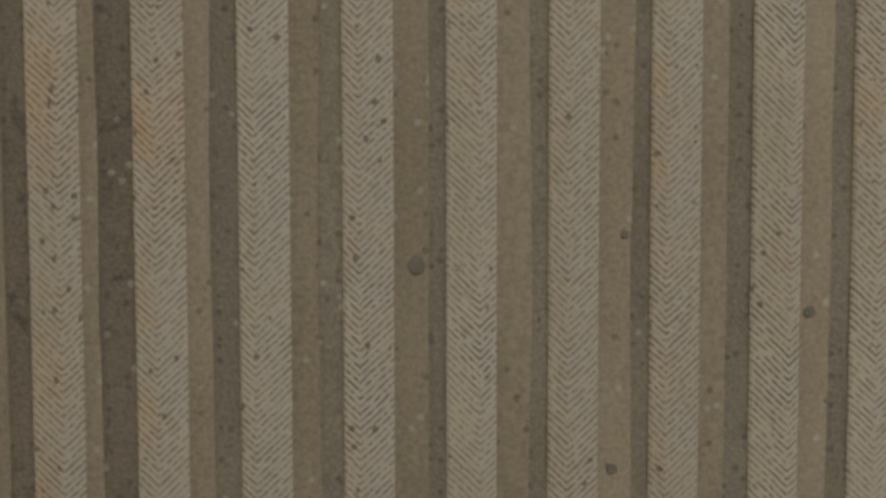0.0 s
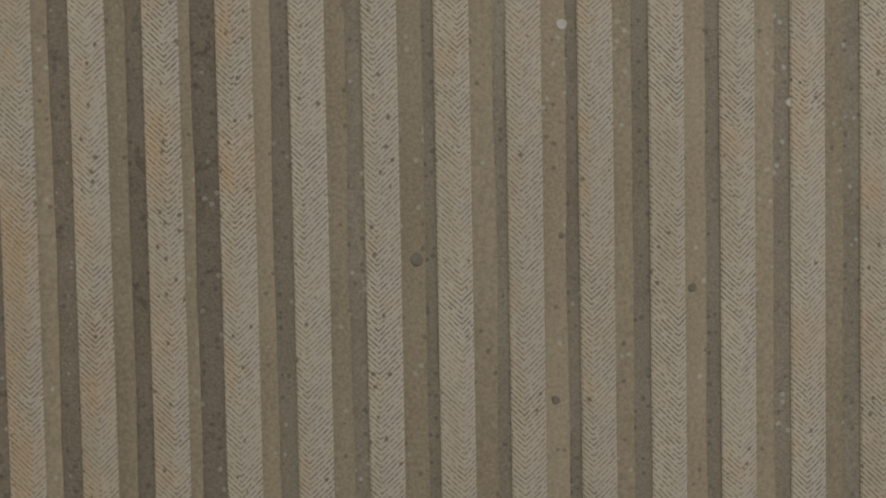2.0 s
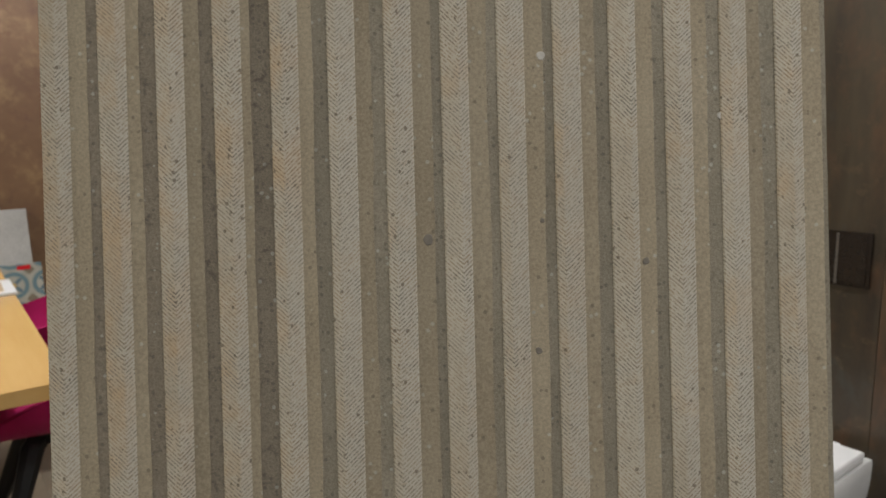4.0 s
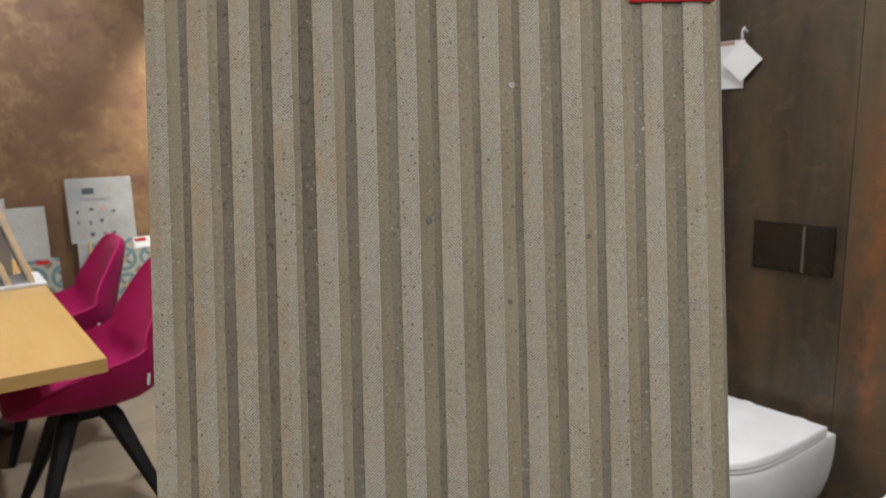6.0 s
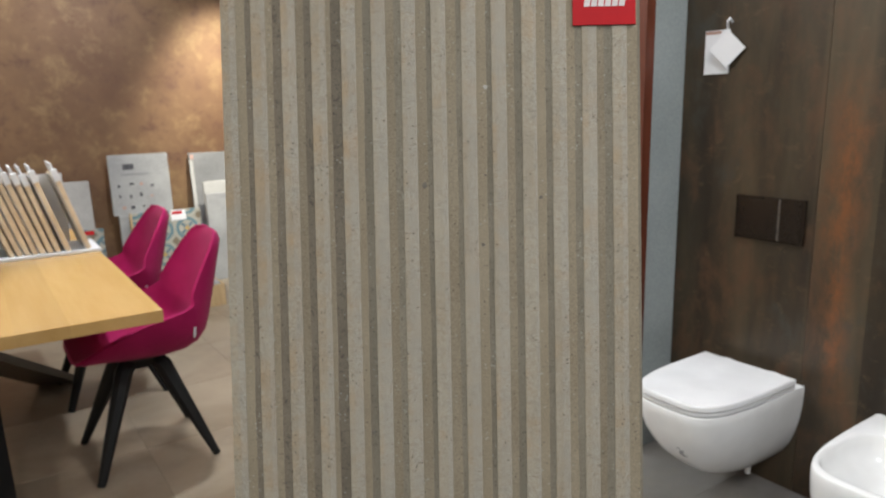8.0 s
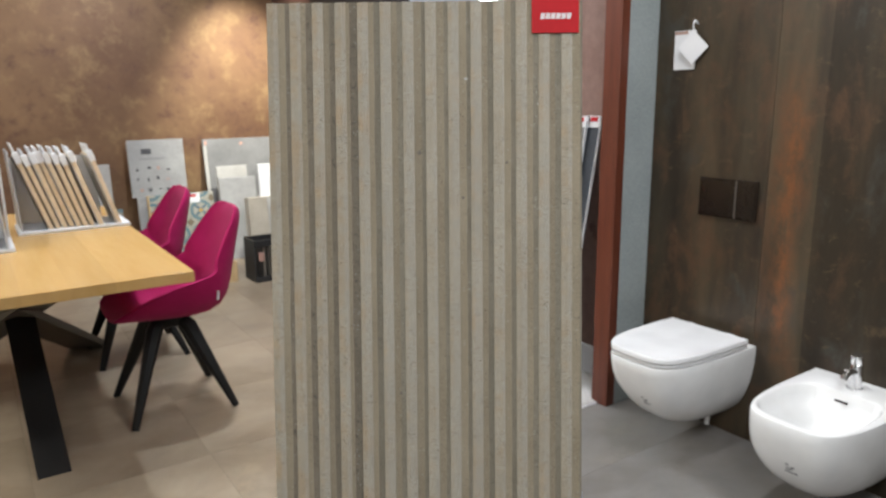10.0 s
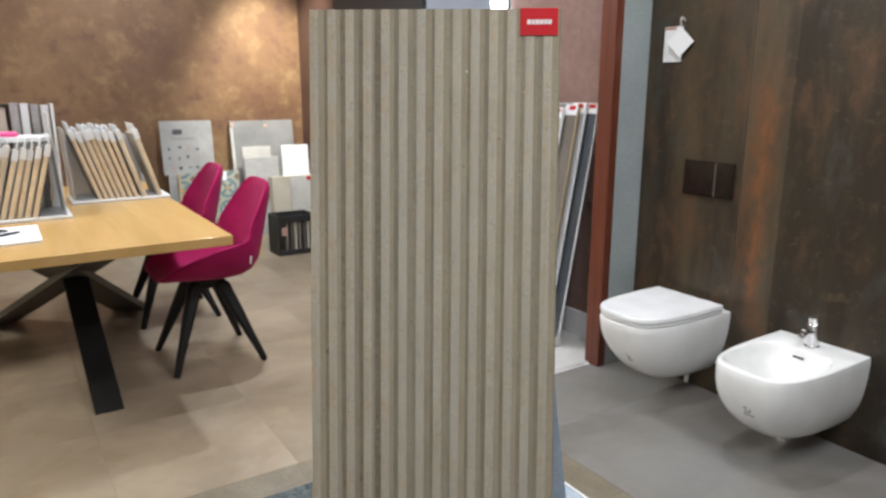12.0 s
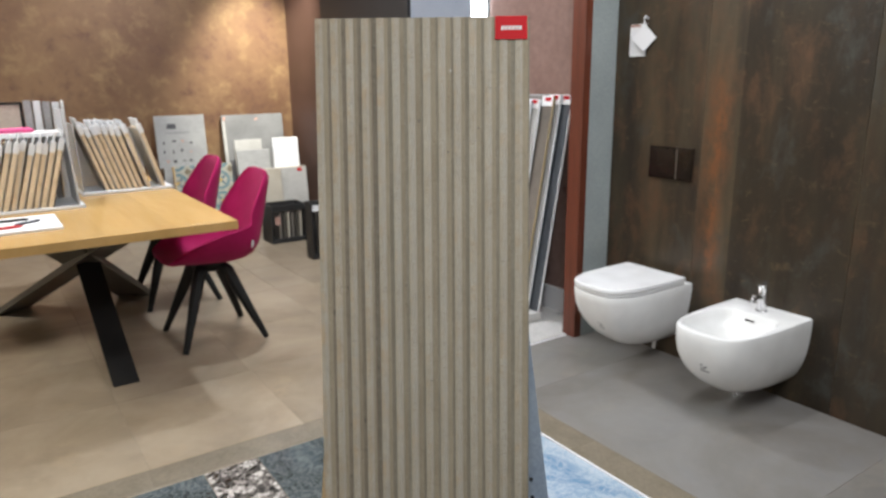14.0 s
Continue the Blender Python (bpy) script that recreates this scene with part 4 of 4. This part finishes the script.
# ---- boards along the back wall ----
def leaning(name, x0, x1, y, z0, z1, material, label, lean=-6.0, thick=0.012, category="board"):
    """A board whose lower front edge is at y, leaning back."""
    t = thing(name, pose((x0 + x1) / 2, y, z0, lean, 0, 0), label, category, "boards along the back wall")
    h = (z1 - z0) / math.cos(radians(lean))
    part("board", box(-(x1 - x0) / 2, (x1 - x0) / 2, 0, thick, 0, h, 0.002, 1), material, t)
    return t, h


sheet, h = leaning("printed_sheet", 0.565, 1.02, 5.37, 0.60, 1.08, SHEET, "pale printed sample sheet leaning on the wall", -5)
part("heading", box(-0.12, -0.04, -0.003, 0, h - 0.12, h - 0.075), INK, sheet)
part("text_bar", box(-0.14, 0.07, -0.003, 0, h - 0.165, h - 0.152), PRINT, sheet)
for i in range(4):
    for j in range(3):
        w, d = rnd.uniform(0.012, 0.032), rnd.uniform(0.01, 0.028)
        x, z = -0.165 + i * 0.075 + rnd.uniform(-0.01, 0.01), 0.05 + j * 0.09 + rnd.uniform(-0.012, 0.012)
        part("sample_mark", box(x, x + w, -0.003, 0, z, z + d), RUST_PRINT if (i + j) % 4 == 0 else INK, sheet)
box_a, _ = leaning("stone_panel", 0.60, 1.16, 5.33, 0.0, 0.60, GREY_CARD, "grey sample panel standing against the wall", -3, 0.03)
pat, h = leaning("patterned_panel", 0.68, 1.22, 5.27, 0.06, 0.615, PATTERN, "sample panel of blue patterned cement tiles", -5, 0.02)
part("label_card", box(0.03, 0.15, -0.003, 0, h - 0.085, h - 0.005), WHITE_CARD, pat, "white label")
part("label_mark", box(0.04, 0.12, -0.0045, -0.003, h - 0.035, h - 0.012), RED, pat)
part("wood_rim", box(-0.28, -0.265, -0.004, 0.022, 0, h, 0.002, 1), BATTEN, pat)
big, h = leaning("stone_panel", 1.215, 1.84, 5.38, 0.0, 1.06, GREY_PANEL, "large grey stone panel leaning on the wall", -7, 0.02)
part("label_mark", box(-0.30, -0.275, -0.003, 0, h - 0.05, h - 0.015), RUST_PRINT, big)
part("label_mark", box(0.02, 0.05, -0.003, 0, h - 0.06, h - 0.035), RUST_PRINT, big)
part("panel_edge", box(-0.3125, -0.285, -0.004, 0.0, 0, h - 0.06, 0.001, 1), STONE_BOARD, big)
leaning("stone_panel", 1.275, 1.548, 5.28, 0.0, 0.825, STONE_BOARD, "pale stone panel leaning in a stack", -5, 0.02)
leaning("stone_panel", 1.262, 1.59, 5.2, 0.0, 0.73, GREY_CARD, "grey stone panel leaning in a stack", -5, 0.02)
leaning("white_panel", 1.552, 1.812, 5.035, 0.53, 0.85, WHITE_CARD, "glossy white sample panel standing on a stack", -4, 0.015)
pile, h = leaning("stone_panel", 1.42, 1.85, 4.93, 0.0, 0.57, BEIGE_BOARD, "pale stone panels leaning in a stack", -6, 0.10)
part("label_mark", box(0.12, 0.165, -0.015, -0.012, h - 0.045, h - 0.015), RED, pile)
part("front_panel", box(-0.045, 0.213, -0.012, -0.001, 0.0, h - 0.01, 0.001, 1), STONE_BOARD, pile)
low, h = leaning("stone_panel", 0.20, 0.455, 5.16, 0.0, 0.54, PATTERN, "small patterned sample panel with a label against the wall", -6, 0.02)
part("label_mark", box(-0.02, 0.06, -0.003, 0, h - 0.04, h - 0.012), RED, low)
leaning("stone_panel", 0.10, 0.425, 5.36, 0.0, 0.89, STONE_BOARD, "pale sample panel standing against the wall", -6, 0.02)


def crate(m, label, half, deep, tall):
    """An open black crate filled with upright tiles."""
    c = thing("tile_crate", m, label, "crate", "crates of tiles")
    part("base", box(-half, half, -deep, deep, 0.0, 0.03, 0.003, 1), BLACK_PLASTIC, c)
    part("back_board", box(-half, half, deep - 0.015, deep, 0.03, tall, 0.003, 1), BLACK_PLASTIC, c)
    for sx in (-half, half - 0.015):
        part("side_board", box(sx, sx + 0.015, -deep, deep - 0.015, 0.03, tall, 0.003, 1), BLACK_PLASTIC, c)
    part("top_rail", box(-half + 0.015, half - 0.015, -deep, -deep + 0.012, tall - 0.055, tall, 0.003, 1), BLACK_PLASTIC, c)
    part("bottom_rail", box(-half + 0.015, half - 0.015, -deep, -deep + 0.012, 0.03, 0.045, 0.003, 1), BLACK_PLASTIC, c)
    count = int((2 * half - 0.06) / 0.038)
    for i in range(count):
        x = -half + 0.075 + i * 0.038
        if x < half - 0.035:
            part("stored_tile", box(x, x + 0.02, -deep + 0.02, deep - 0.02, 0.03, tall - 0.05, 0.001, 1), (TAUPE, GREY_METAL, BEIGE_BOARD)[i % 3], c)
    return c


near = crate(pose(1.358, 4.37, 0), "open black crate filled with upright tiles on the floor", 0.163, 0.12, 0.335)
part("printed_sticker", box(-0.13, -0.085, -0.123, -0.120, 0.17, 0.24), RUST_PRINT, near, "small faded orange sticker")
far = crate(pose(1.43, 3.62, 0), "tall open black crate with a white label on the floor", 0.165, 0.06, 0.46)
part("white_label", box(-0.15, -0.03, -0.063, -0.060, 0.39, 0.44), WHITE_CARD, far, "white paper label")

wood_box = thing("wooden_box", pose(1.0, 4.55, 0), "small pale wooden box on the floor beside the crates", "box")
for x in (-0.105, 0.093):
    part("side_board", box(x, x + 0.012, -0.14, 0.14, 0, 0.16, 0.002, 1), BATTEN, wood_box)
for y in (-0.152, 0.14):
    part("end_board", box(-0.105, 0.105, y, y + 0.012, 0, 0.16, 0.002, 1), BATTEN, wood_box)
part("bottom_board", box(-0.093, 0.093, -0.14, 0.14, 0.0, 0.01), BATTEN, wood_box)
part("stored_tile", box(-0.08, 0.08, -0.12, 0.12, 0.01, 0.17, 0.002, 1), GREY_CARD, wood_box)
